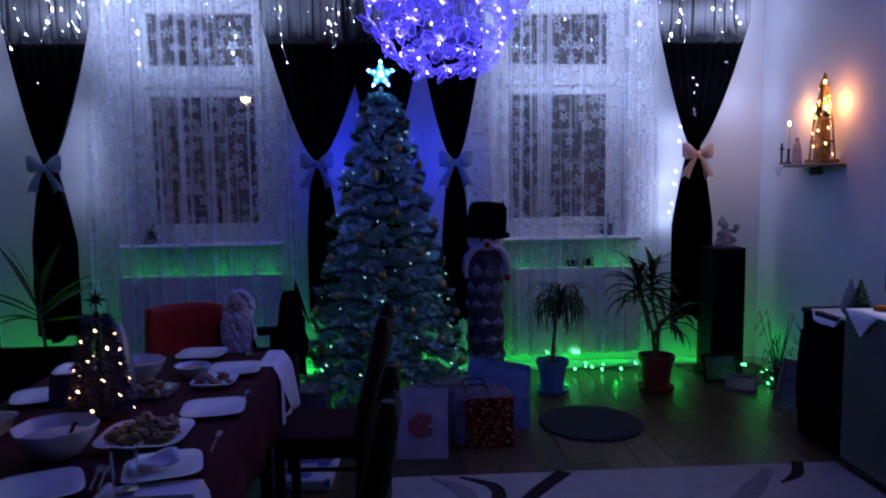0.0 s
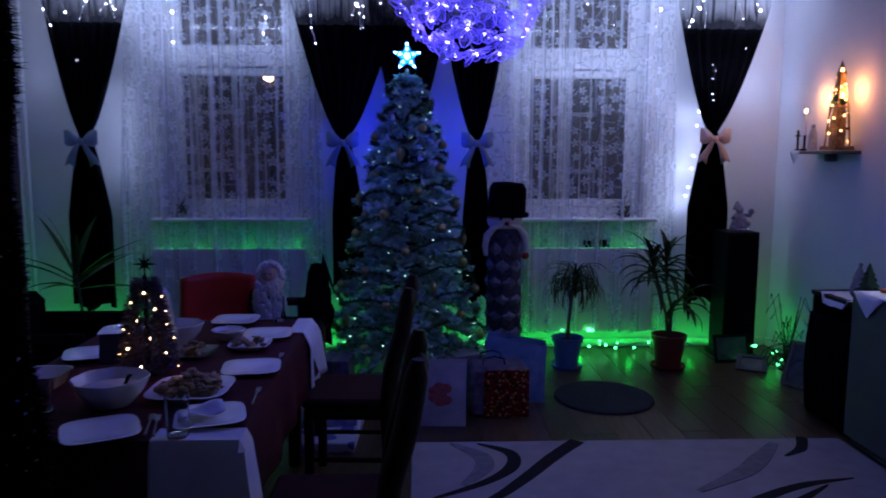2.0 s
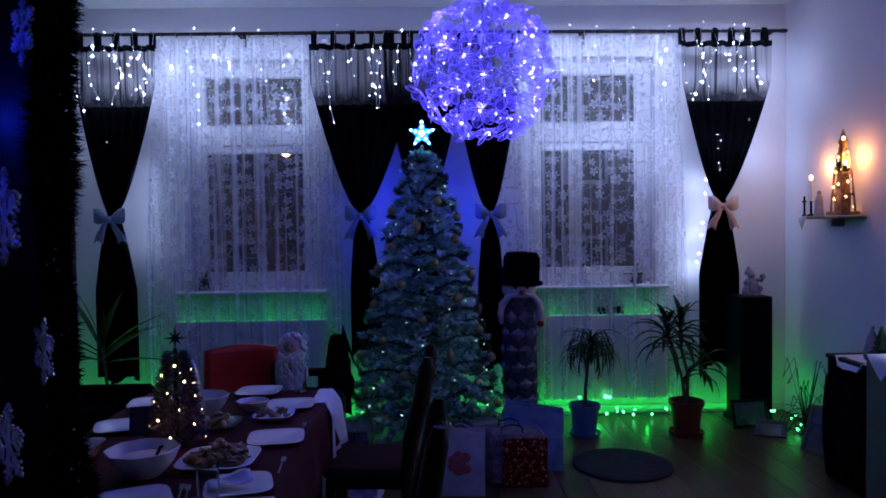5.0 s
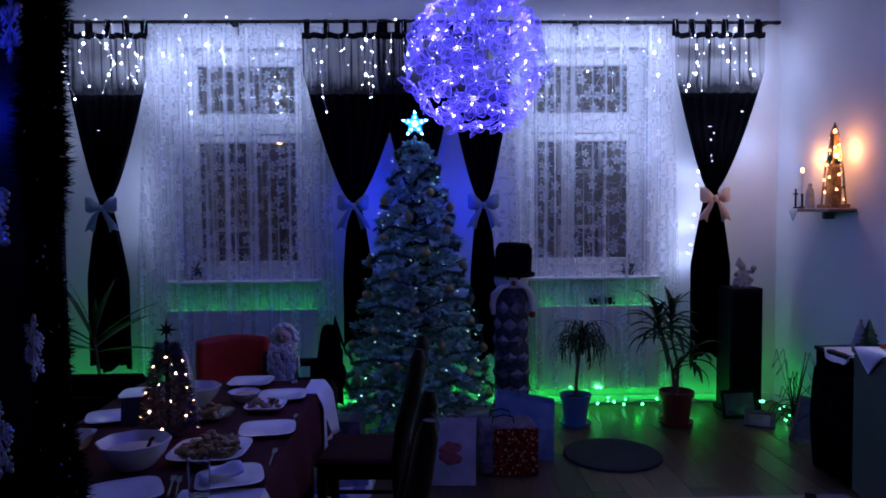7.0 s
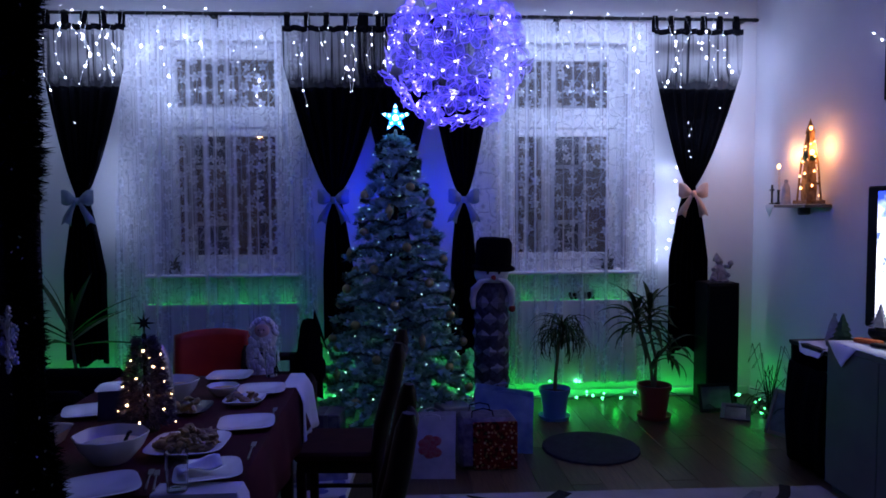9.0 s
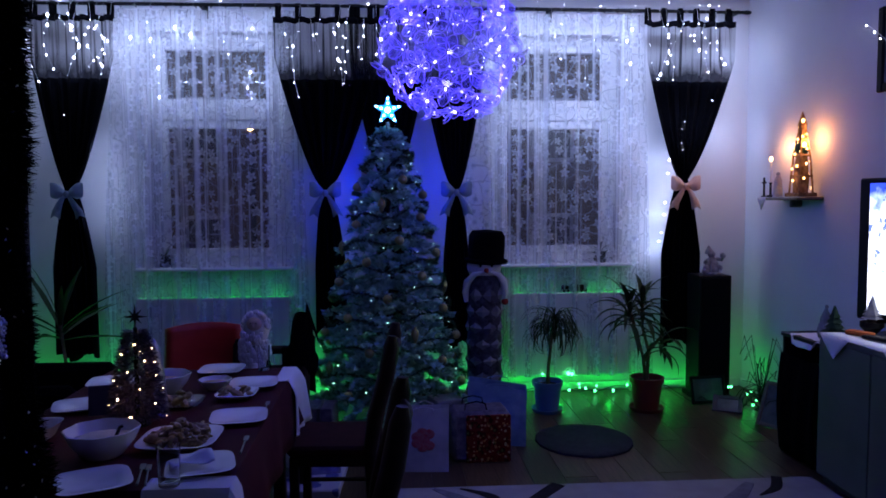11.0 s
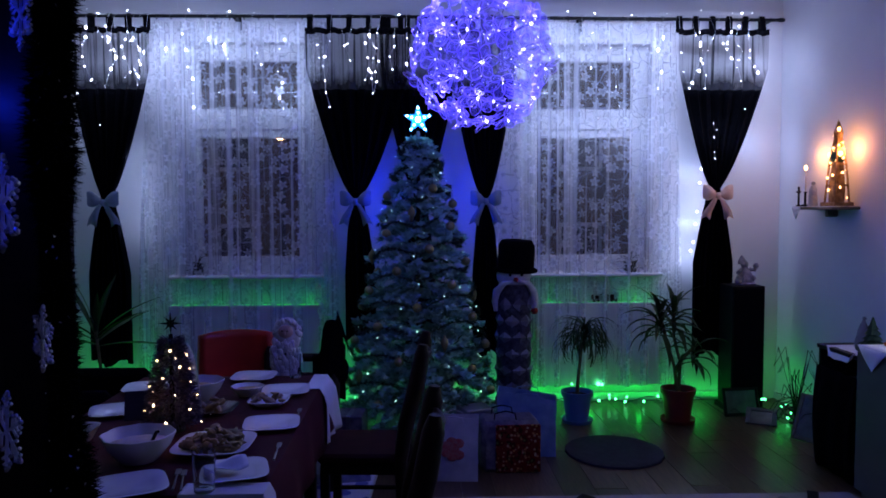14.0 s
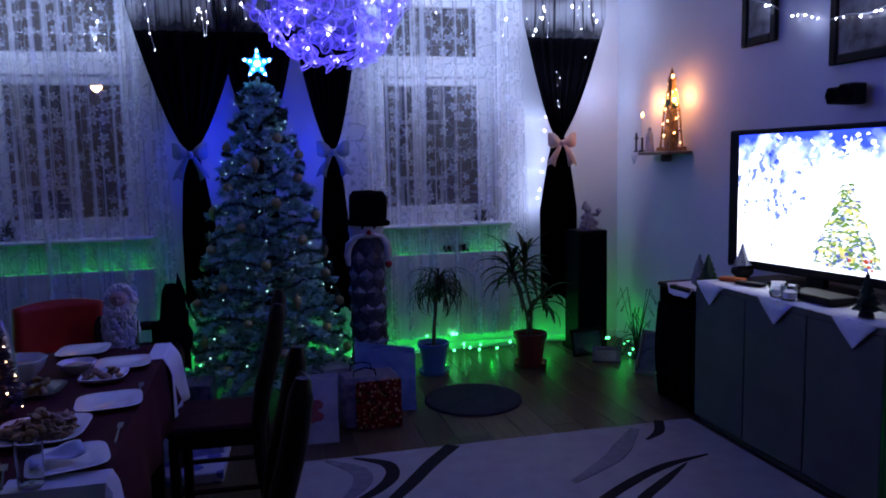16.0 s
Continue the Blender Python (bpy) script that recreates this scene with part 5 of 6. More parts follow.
for k in range(8):
    a = math.pi * k / 4
    shown.add([(0.215 - 0.014 * math.sin(a), -0.0295, 0.75 + 0.014 * math.cos(a)), (0.215 + 0.014 * math.sin(a), -0.0295, 0.75 - 0.014 * math.cos(a)), (0.215 + 0.06 * math.cos(a), -0.0295, 0.75 + 0.06 * math.sin(a))], [(0, 1, 2)], 4)
tagged(part("screen_tree", shown, [glow("shown_green", (0.16, 0.3, 0.05), 1.0), glow("shown_yellow", (0.9, 0.8, 0.25), 1.2), glow("shown_blue", (0.12, 0.18, 0.5), 1.0), glow("shown_red", (0.7, 0.1, 0.05), 1.0), glow("shown_white", (0.85, 0.9, 1.0), 2.7)], tv, "decorated tree within the picture"), kind="stuff")
part("foot", Shape().box((0, 0.02, 0.005), (0.5, 0.2, 0.01), 0.004).box((0, 0.02, 0.04), (0.12, 0.04, 0.07), 0.006), BLACK, tv, smooth=False)
piece("set_top_box", Shape().box((0, 0, 0.02), (0.16, 0.3, 0.034), 0.005), BLACK, pose(3.33, 4.0, 0.875), "flat black receiver box under the television", "receiver", smooth=False)
piece("remote_control", Shape().box((0, 0, 0.01), (0.05, 0.17, 0.018), 0.006), BLACK, pose(3.3, 4.5, 0.875, 0, 0, 20), "black remote control on the runner", "remote control")
little_tree(pose(3.24, 3.62, 0.874), 0.2, 0.055, "small dark tree ornament beside the television", DARKGREEN)
piece("orange_box", Shape().box((0, 0, 0.012), (0.06, 0.14, 0.022), 0.004), material("orange_card", (0.5, 0.12, 0.03), 0.5), pose(3.3, 4.66, 0.874, 0, 0, 25), "flat orange box on the runner", "box", smooth=False)
jar = thing("candle_jar", pose(3.22, 4.17, 0.874), "small glass candle jar on the runner", "jar")
part("glass", Shape().lathe([(0.0, 0.0), (0.038, 0.0), (0.045, 0.02), (0.045, 0.06), (0.042, 0.075), (0.038, 0.06), (0.038, 0.012), (0, 0.008)], 18), CLEAR, jar)
part("candle", Shape().lathe([(0, 0.012), (0.032, 0.012), (0.032, 0.04), (0, 0.04)], 16), LINEN, jar)

little_tree(pose(3.3, 4.9, 0.784), 0.22, 0.075, "small dark green tree ornament", DARKGREEN)
little_tree(pose(3.42, 4.74, 0.93), 0.15, 0.05, "frosted grey cone tree ornament", SILVERG)
bowl = thing("planter_bowl", pose(3.42, 4.74, 0.872), "dark round bowl holding the cone tree", "bowl")
part("bowl", Shape().lathe([(0, 0), (0.03, 0), (0.062, 0.035), (0.06, 0.062), (0.05, 0.06), (0, 0.05)], 20), BLACK, bowl)
# dark sideboard between the cabinet and the corner
sb = thing("sideboard", pose(3.48, 5.1, 0), "dark low rack with its front kept black by a sheet", "sideboard")
for y in (-0.23, 0.23):
    part("side", Shape().box((0, y, 0.382), (0.5, 0.025, 0.764), 0.004), BLACK, sb, smooth=False)
for z in (0.06, 0.56, 0.765):
    part("shelf", Shape().box((0, 0, z), (0.52, 0.5 if z > 0.7 else 0.434, 0.025), 0.004), BLACK, sb, smooth=False)
# added black sheet that keeps green reflections off the rack front
fold = Shape().sheet([[(-0.27 - 0.03 * math.sin(math.pi * v) - 0.008 * math.sin(16 * u + 3 * v), -0.215 + 0.43 * u, 0.03 + 0.62 * v) for u in [k / 20 for k in range(21)]] for v in [k / 8 for k in range(9)]])
thick(part("dark_front", fold, BLACKCLOTH, sb, "added black sheet that keeps the open front dark"), 0.01)
doily = Shape().sheet([[(3.23 + 0.3 * u - (0.05 * math.sin(3 * v) if u < 0.1 else 0), 4.88 + 0.36 * v, 0.782 - (0.05 if u < 0.05 and 0.2 < v < 0.9 else 0) + 0.003 * math.sin(20 * v)) for v in [k / 12 for k in range(13)]] for u in (0.0, 0.12, 0.4, 0.7, 1.0)])
thick(piece("doily", doily, LINEN, HERE, "white cloth on the dark rack", "cloth"), 0.002, 1)
gnome = Shape().lathe([(0, 0), (0.045, 0), (0.05, 0.03), (0.04, 0.07), (0.028, 0.09), (0.035, 0.1), (0.02, 0.14), (0.006, 0.17), (0, 0.175)], 16).ball((0.004, 0, 0.178), 0.012, 8, 6).ball((0, 0, 0.088), 0.034, 12, 8)
piece("gnome_figurine", gnome, SILVERG, pose(3.38, 5.12, 0.787), "small pale gnome figurine on the cloth", "figurine")
bag = Shape().ball((0, 0, 0.3), 0.2, 20, 14, 0, (0.5, 0.8, 1.5)).tube([(0, -0.08, 0.54), (0, -0.06, 0.66), (0, 0.06, 0.66), (0, 0.08, 0.54)], 0.008, 6)
piece("handbag", bag, SEATRED, pose(3.4, 5.46, 0), "dark red soft bag beside the rack", "bag")

# wall shelf with lit ornament
sh = thing("wall_shelf", pose(3.77, 6.105, 1.64), "small dark wooden wall shelf", "shelf")
part("board", Shape().box((-0.1, 0, -0.012), (0.2, 0.56, 0.022), 0.005), FRAMEWOOD, sh, smooth=False)
part("bracket", Shape().box((-0.05, 0, -0.05), (0.09, 0.03, 0.055), 0.01), FRAMEWOOD, sh, smooth=False)
thick(piece("shelf_doily", Shape().sheet([[(3.568, 6.26 + 0.13 * u, 1.642 - 0.1 * v * (1 - abs(2 * u - 1) * 0.8)) for u in [k / 8 for k in range(9)]] for v in (0, 0.5, 1.0)]), LINEN, HERE, "white lace doily hanging off the shelf", "cloth"), 0.002)
STRAW = material("straw_wood", (0.5, 0.3, 0.13), 0.7, 0, (0.14, 0.07, 0.03), 30, 0.5)
tower = thing("lit_tower_ornament", pose(3.66, 5.935, 1.641) @ Matrix.Diagonal((1, 0.95, 1.22, 1)), "wooden tower ornament wound with warm lights", "ornament")
part("base", Shape().box((0, 0, 0.012), (0.14, 0.2, 0.022), 0.004), STRAW, tower, smooth=False)
for s in (-1, 1):
    for q in (-1, 1):
        part("post", Shape().tube([(s * 0.05, q * 0.07, 0.02), (s * 0.035, q * 0.05, 0.24), (s * 0.012, q * 0.018, 0.4)], 0.008, 6), STRAW, tower)
for z, w in ((0.12, 0.12), (0.24, 0.085), (0.33, 0.06)):
    part("deck", Shape().box((0, 0, z), (w * 0.8, w * 1.2, 0.012), 0.003), STRAW, tower, smooth=False)
part("spire", Shape().lathe([(0.03, 0.36), (0.03, 0.41), (0.034, 0.42), (0.0, 0.5)], 8), STRAW, tower)
part("straw_body", Shape().lathe([(0.05, 0.024), (0.052, 0.1), (0.042, 0.2), (0.03, 0.3), (0.018, 0.38)], 14, wave=lambda a, z: 1 + 0.08 * math.sin(5 * a + 60 * z)), STRAW, tower, "loosely bound straw")
part("wreath", Shape().ball((0, 0, 0.28), 0.05, 10, 8, 0, (1, 1, 0.8)), TINSEL, tower)
wb = Shape()
for k in range(26):
    a = k * 1.1
    z = 0.05 + 0.37 * k / 26
    rr = 0.085 * (1 - z / 0.55)
    wb.ball((rr * math.cos(a), rr * math.sin(a) * 1.2, z), 0.0075, 8, 6)
for q in (-1, 1):
    wb.ball((-0.02, q * 0.07, 0.3), 0.016, 8, 6)
wb.ball((-0.02, -0.045, 0.44), 0.012, 8, 6)
tagged(part("bulb_row", wb, LED_WARM, tower, "warm glowing bulbs"), kind="stuff")
candle = thing("candlestick", pose(3.63, 6.31, 1.641), "thin white candle with a warm flame bulb", "candle")
part("holder", Shape().lathe([(0, 0), (0.03, 0), (0.028, 0.012), (0.009, 0.02), (0.008, 0.1), (0.014, 0.11), (0, 0.112)], 12), IRON, candle)
part("stick", Shape().lathe([(0, 0.11), (0.008, 0.11), (0.008, 0.27), (0, 0.272)], 10), LINEN, candle)
part("flame", Shape().ball((0, 0, 0.288), 0.014, 8, 8, 0, (1, 1, 1.5)), LED_WARM, candle, "glowing flame bulb")
cr = Shape().box((0, 0, 0.075), (0.012, 0.014, 0.15), 0.002).box((0, 0, 0.11), (0.012, 0.06, 0.014), 0.002).lathe([(0, 0), (0.022, 0), (0.018, 0.01), (0, 0.014)], 10)
piece("standing_cross", cr, DARKWOOD, pose(3.6, 6.35, 1.641), "small dark standing cross on the shelf", "cross", smooth=False)
st = Shape().lathe([(0, 0), (0.038, 0), (0.034, 0.02), (0.03, 0.08), (0.026, 0.13), (0.014, 0.155), (0.0, 0.16)], 14).ball((0, 0, 0.17), 0.016, 10, 8).ball((-0.005, 0, 0.1), 0.03, 10, 8, 0, (0.8, 1.1, 1.5))
piece("robed_statuette", st, material("statuette_glaze", (0.22, 0.26, 0.4), 0.4, 0, (0.4, 0.4, 0.45), 20, 0.1), pose(3.62, 6.18, 1.641), "small pale blue robed statuette", "statuette")


# pictures, wall loudspeaker and light chain on the side wall
def wall_picture(y0, y1, z0, z1):
    f = thing("wall_picture", pose(3.752, (y0 + y1) / 2, z0), "small dark-framed picture on the wall", "picture", "wall pictures")
    w, h, rim = y1 - y0, z1 - z0, 0.055
    s = Shape()
    for k in (-1, 1):
        s.box((0, k * (w - rim) / 2, h / 2), (0.03, rim, h), 0.008)
        s.box((0, 0, h / 2 + k * (h - rim) / 2), (0.028, w - 2 * rim, rim), 0.008)
    part("frame", s, BLACK, f, smooth=False)
    part("print", Shape().box((0.004, 0, h / 2), (0.008, w - 2 * rim, h - 2 * rim), 0.001), material("faded_print", (0.2, 0.19, 0.22), 0.3, 0, (0.025, 0.02, 0.03), 11, 0.05), f, smooth=False)


wall_picture(4.92, 5.25, 2.28, 2.8)
wall_picture(4.03, 4.48, 2.07, 2.66)
ws = thing("wall_loudspeaker", pose(3.77, 4.24, 1.9), "small black loudspeaker on a wall bracket", "loudspeaker")
part("box", Shape().box((-0.08, 0, 0), (0.1, 0.1, 0.11), 0.01), BLACK, ws, smooth=False)
part("box", Shape().box((-0.07, 0.115, 0.0), (0.08, 0.09, 0.09), 0.01), BLACK, ws, smooth=False)
part("bracket", Shape().box((-0.02, 0.05, 0), (0.04, 0.08, 0.04), 0.004), BLACK, ws, smooth=False)
for y, x, r_ in ((0.0, -0.131, 0.042), (0.115, -0.111, 0.036)):
    part("driver", Shape().lathe([(r_, 0.0), (r_ * 1.05, 0.006), (r_ * 0.85, 0.007), (r_ * 0.3, -0.001), (0.0, 0.002)], 20, m=pose(x, y, 0, 0, -90, 0)), GRILLE, ws, "round ribbed speaker cone")
chain = thing("wall_light_chain", HERE, "white light chain sagging across the side wall", "string lights")
cp = [(3.73, 5.35 - 2.0 * k / 40, 2.72 - 0.55 * math.sin(math.pi * min(1, k / 40 * 0.9)) ** 0.9 * 0.75 + 0.01 * math.sin(k)) for k in range(41)]
part("wire", Shape().tube(cp, 0.002, 5), WHITE, chain)
cb = Shape()
for k in range(41):
    if rng.random() < 0.7:
        cb.ball((cp[k][0] - 0.006, cp[k][1] + rng.uniform(-0.012, 0.012), cp[k][2] - rng.uniform(0.0, 0.02)), rng.choice((0.0035, 0.005, 0.006)), 8, 6)
tagged(part("bulb_row", cb, LED_WHITE, chain, "glowing white diodes"), kind="stuff")
for y, z in ((5.0, 2.47), (4.6, 2.33), (4.2, 2.31), (3.8, 2.4)):
    lamp("wall_chain_glow", (3.70, y, z), WHITE_LED, 0.16, 0.006)

# ---- dining table ----
TX0, TX1, TY0, TY1, TZ = -0.74, 0.215, 3.03, 4.69, 0.75
table = thing("dining_table", pose((TX0 + TX1) / 2, (TY0 + TY1) / 2, 0), "long dark wooden dining table", "table")
tw, tl = TX1 - TX0, TY1 - TY0
part("tabletop", Shape().box((0, 0, TZ - 0.022), (tw - 0.02, tl - 0.02, 0.03), 0.006), DARKWOOD, table, smooth=False)
for sx in (-1, 1):
    for sy in (-1, 1):
        part("leg", Shape().box((sx * (tw / 2 - 0.08), sy * (tl / 2 - 0.08), TZ / 2 - 0.02), (0.06, 0.06, TZ - 0.04), 0.006), DARKWOOD, table, smooth=False)


def draped(x0, x1, y0, y1, z, drop, sides, wob=0.012):
    """A cloth on a table top that hangs over the named sides."""
    def ax(a, b, lo, hi):
        pts = [a + (b - a) * k / 24 for k in range(25)]
        o = [(p, 0.0) for p in pts]
        if lo:
            o = [(a - 0.012, -drop * t) for t in (1, 0.7, 0.4, 0.12)] + o
        if hi:
            o = o + [(b + 0.012, -drop * t) for t in (0.12, 0.4, 0.7, 1)]
        return o
    xs, ys = ax(x0, x1, "w" in sides, "e" in sides), ax(y0, y1, "s" in sides, "n" in sides)
    rows = []
    for y, dy in ys:
        row = []
        for x, dx in xs:
            d = min(dx, dy)
            f = -d / drop
            s = wob * f * math.sin(17 * (x + y) + 2)
            row.append((x + (s + 0.03 * f) * (1 if dx < 0 and x > x1 else -1 if dx < 0 else 0), y + (s + 0.03 * f) * (1 if dy < 0 and y > y1 else -1 if dy < 0 else 0), z + d))
        rows.append(row)
    return Shape().sheet(rows)


thick(piece("tablecloth", draped(TX0, TX1, TY0, TY1, TZ, 0.24, "wens"), MAROON, HERE, "maroon tablecloth hanging over the table edges", "tablecloth"), 0.002, 1)
fall = []
for i in range(9):
    t = i / 8
    fall.append([(TX1 + 0.006 + 0.034 * min(1.0, 5 * t) + 0.03 * s * s * t + 0.012 * math.sin(15 * s) * t, 4.38 + 0.316 * s + 0.03 * s * t, TZ + 0.005 - 0.28 * t * (1.15 - 0.15 * s)) for s in [k / 24 for k in range(25)]])
thick(piece("white_overlay", draped(0.15, TX1 + 0.006, 4.38, TY1 + 0.006, TZ + 0.004, 0.22, "n").sheet(fall), LINEN, HERE, "white linen cloth over the table corner", "tablecloth", "white overlays"), 0.002, 1)
thick(piece("white_overlay", draped(-0.04, TX1 + 0.008, TY0 - 0.008, 3.12, TZ + 0.004, 0.27, "se"), LINEN, HERE, "white linen cloth over the table end", "tablecloth", "white overlays"), 0.002, 1)


def squared(a, z):
    return (abs(math.cos(a)) ** 4.5 + abs(math.sin(a)) ** 4.5) ** (-1 / 4.5)


plate_mesh = Shape().lathe([(0, 0.0), (0.06, 0.0), (0.068, 0.006), (0.108, 0.016), (0.112, 0.019), (0.108, 0.02), (0.07, 0.0105), (0.06, 0.0065), (0, 0.006)], 48, wave=squared).mesh("dinner_plate", CHINA)
for x, y, rz in ((0.108, 3.75, 8), (0.09, 3.2, 15), (-0.205, 3.08, 25), (0.07, 4.3, 6), (-0.15, 4.62, 0), (-0.6, 3.98, 20), (-0.62, 4.4, 10)):
    o = new("dinner_plate", plate_mesh)
    o.matrix_basis = pose(x, y, TZ + (0.007 if (x > 0.04 and y > 4.1) else 0.004), 0, 0, rz)
    tagged(o, "white squared china plate on the table", "plate", "plates on the table")
NAPKIN = material("blue_napkin", (0.62, 0.64, 0.8), 0.85, 0, (0.5, 0.52, 0.7), 15, 0.3)
for x, y, rz in ((0.06, 3.21, 20),):
    thick(piece("napkin", Shape().sheet([[(-0.07 + 0.14 * u, -0.05 + 0.1 * v, 0.012 + 0.01 * math.sin(6 * u + 3 * v) + 0.012 * u) for u in [k / 8 for k in range(9)]] for v in [k / 6 for k in range(7)]]), NAPKIN, pose(x, y, TZ + 0.016, 0, 0, rz), "folded paper napkin on a plate", "napkin", "napkins"), 0.002)


def serving_bowl(x, y, r, h, food, label, flut=0.03):
    b = thing("serving_bowl", pose(x, y, TZ + 0.004), label, "bowl", "bowls on the table")
    part("bowl", Shape().lathe([(0, 0), (r * 0.5, 0), (r * 0.55, 0.006), (r * 0.85, h * 0.55), (r, h), (r * 0.97, h + 0.002), (r * 0.8, h * 0.55), (r * 0.5, 0.014), (0, 0.012)], 40, wave=lambda a, z: 1 + flut * math.sin(8 * a) * z / h), CHINA, b)
    if food:
        part("food", Shape().lathe([(r * 0.84, h * 0.62), (r * 0.6, h * 0.72), (r * 0.3, h * 0.78), (0, h * 0.8)], 24, wave=lambda a, z: 1 + 0.03 * math.sin(9 * a)), food, b, "mixed salad")
    return b


CREAM = material("cream_salad", (0.6, 0.58, 0.55), 0.5, 0, (0.5, 0.48, 0.42), 30, 0.5, 70)
serving_bowl(-0.28, 3.36, 0.124, 0.095, CREAM, "large white china bowl with creamy salad")
piece("spoon", Shape().tube([(-0.227, 3.33, TZ + 0.07), (-0.197, 3.30, TZ + 0.12), (-0.187, 3.29, TZ + 0.125)], 0.006, 6), BLACK, HERE, "dark spoon handle in the salad bowl", "spoon")
serving_bowl(-0.315, 4.2, 0.115, 0.09, SALAD, "white china bowl with red salad")
serving_bowl(-0.105, 4.27, 0.075, 0.045, SALAD, "small white china bowl with red relish")
b = thing("glass_dish", pose(-0.61, 3.58, TZ + 0.004), "square pale dish on the table", "dish")
part("dish", Shape().lathe([(0, 0), (0.06, 0), (0.085, 0.05), (0.088, 0.052), (0.082, 0.05), (0.06, 0.008), (0, 0.006)], 40, wave=squared), CHINA, b)


def platter(x, y, r, n, seed, label, mat=CHINA):
    g = random.Random(seed)
    b = thing("serving_platter", pose(x, y, TZ + 0.004), label, "platter", "platters on the table")
    part("platter", Shape().lathe([(0, 0), (r * 0.6, 0), (r * 0.95, 0.022), (r, 0.026), (r * 0.94, 0.027), (r * 0.6, 0.008), (0, 0.007)], 40, wave=squared), mat, b)
    for k in range(n):
        t = math.sqrt(g.random())
        a = g.uniform(0, 6.28)
        q, hh = r * 0.72 * t, 0.022 + 0.06 * (1 - t) * g.uniform(0.4, 1.0)
        s = Shape()
        rr = g.uniform(0.009, 0.019)
        ph = g.uniform(0, 6)
        s.lathe([(0, -rr * 1.6), (rr * 0.6, -rr * 1.4), (rr, -rr * 0.3), (rr * 0.8, rr * 0.8), (rr * 0.4, rr * 1.8), (rr * 0.3, rr * 2.7), (0, rr * 2.8)], 10, wave=lambda a_, z_: 1 + 0.14 * math.sin(3 * a_ + 60 * z_ + ph), m=pose(q * math.cos(a), q * math.sin(a), hh, g.uniform(50, 120), g.uniform(-30, 30), g.uniform(0, 360)))
        part("roast_piece", s, MEAT, b, "browned roast meat")
    return b


platter(-0.045, 3.47, 0.14, 80, 1, "white platter heaped with roast chicken pieces")
platter(0.03, 4.1, 0.09, 9, 2, "white platter with a roast on it")
platter(-0.195, 3.96, 0.11, 6, 3, "clear glass platter with sliced food", CLEAR)
for x, y, h, r in ((0.035, 3.05, 0.125, 0.036), (0.06, 4.63, 0.13, 0.032), (-0.48, 3.3, 0.1, 0.033)):
    piece("drinking_glass", Shape().lathe([(0, 0), (r * 0.85, 0), (r * 0.9, 0.005), (r, h), (r * 0.95, h), (r * 0.82, 0.012), (0, 0.01)], 24), CLEAR, pose(x, y, TZ + (0.007 if x > -0.1 else 0.003)), "clear drinking glass on the table", "glass", "drinking glasses")
for x, y, rz in ((-0.085, 3.15, 12), (0.19, 3.42, 4), (0.19, 3.9, 4), (-0.06, 3.14, 14)):
    f = Shape().tube([(0, -0.09, 0.004), (0, 0.02, 0.006), (0, 0.05, 0.004)], [0.004, 0.003, 0.003], 6).box((0, 0.075, 0.004), (0.018, 0.055, 0.003), 0.001)
    piece("fork", f, STEEL, pose(x, y, TZ + 0.004, 0, 0, rz), "steel fork lying on the table", "cutlery", "cutlery")
piece("menu_card", Shape().box((0, 0, 0.07), (0.1, 0.012, 0.12), 0.002), material("dark_blue_card", (0.04, 0.045, 0.12), 0.6), pose(-0.46, 3.83, TZ + 0.003, -14, 0, 10), "dark patterned card standing on the table", "card", smooth=False)
# table-top tree with warm lights
mini = thing("tabletop_tree", pose(-0.278, 3.72, TZ + 0.003) @ Matrix.Diagonal((1.02, 1.02, 1.1, 1)), "small dark tinsel tree with warm lights and star", "Christmas tree")
rng = random.Random(44)
mt, mb = Shape(), Shape()
for k in range(6500):
    z = 0.03 + 0.31 * rng.random() ** 1.2
    r = 0.112 * (1 - z / 0.40) ** 0.62
    a = rng.uniform(0, 6.28)
    q = r * math.sqrt(rng.uniform(0.15, 1))
    d = Vector((math.cos(a) + rng.uniform(-0.6, 0.6), math.sin(a) + rng.uniform(-0.6, 0.6), rng.uniform(-0.6, 0.5))).normalized()
    needle(mt, Vector((q * math.cos(a), q * math.sin(a), z)), d, 0.026, 0.0022)
for k in range(24):
    z = 0.03 + 0.28 * k / 24
    a = k * 2.399963
    r = 0.116 * (1 - z / 0.40) ** 0.62
    mb.ball((r * math.cos(a), r * math.sin(a), z), rng.choice((0.0028, 0.0036, 0.0044)), 8, 6)
tagged(part("crown", mt, vary(material("purple_tinsel", (0.05, 0.05, 0.08), 0.4, 0.4), (0.012, 0.012, 0.03), (0.11, 0.09, 0.22)), mini, smooth=False), kind="stuff")
tagged(part("bulb_row", mb, glow("mini_warm", (1.0, 0.62, 0.3), 14), mini, "warm glowing bulbs"), kind="stuff")
part("base", Shape().lathe([(0, 0), (0.05, 0), (0.045, 0.02), (0.01, 0.03), (0.008, 0.35), (0, 0.355)], 14), BLACK, mini)
st = Shape()
pts = [((0.05 if k % 4 == 0 else 0.036 if k % 2 == 0 else 0.013) * math.sin(math.pi * k / 8), (0.05 if k % 4 == 0 else 0.036 if k % 2 == 0 else 0.013) * math.cos(math.pi * k / 8)) for k in range(16)]
st.add([(x, 0, 0.39 + z) for x, z in pts] + [(0, -0.008, 0.39), (0, 0.008, 0.39)], [(k, (k + 1) % 16, 16) for k in range(16)] + [((k + 1) % 16, k, 17) for k in range(16)])
part("star", st, BLACK, mini, smooth=False)
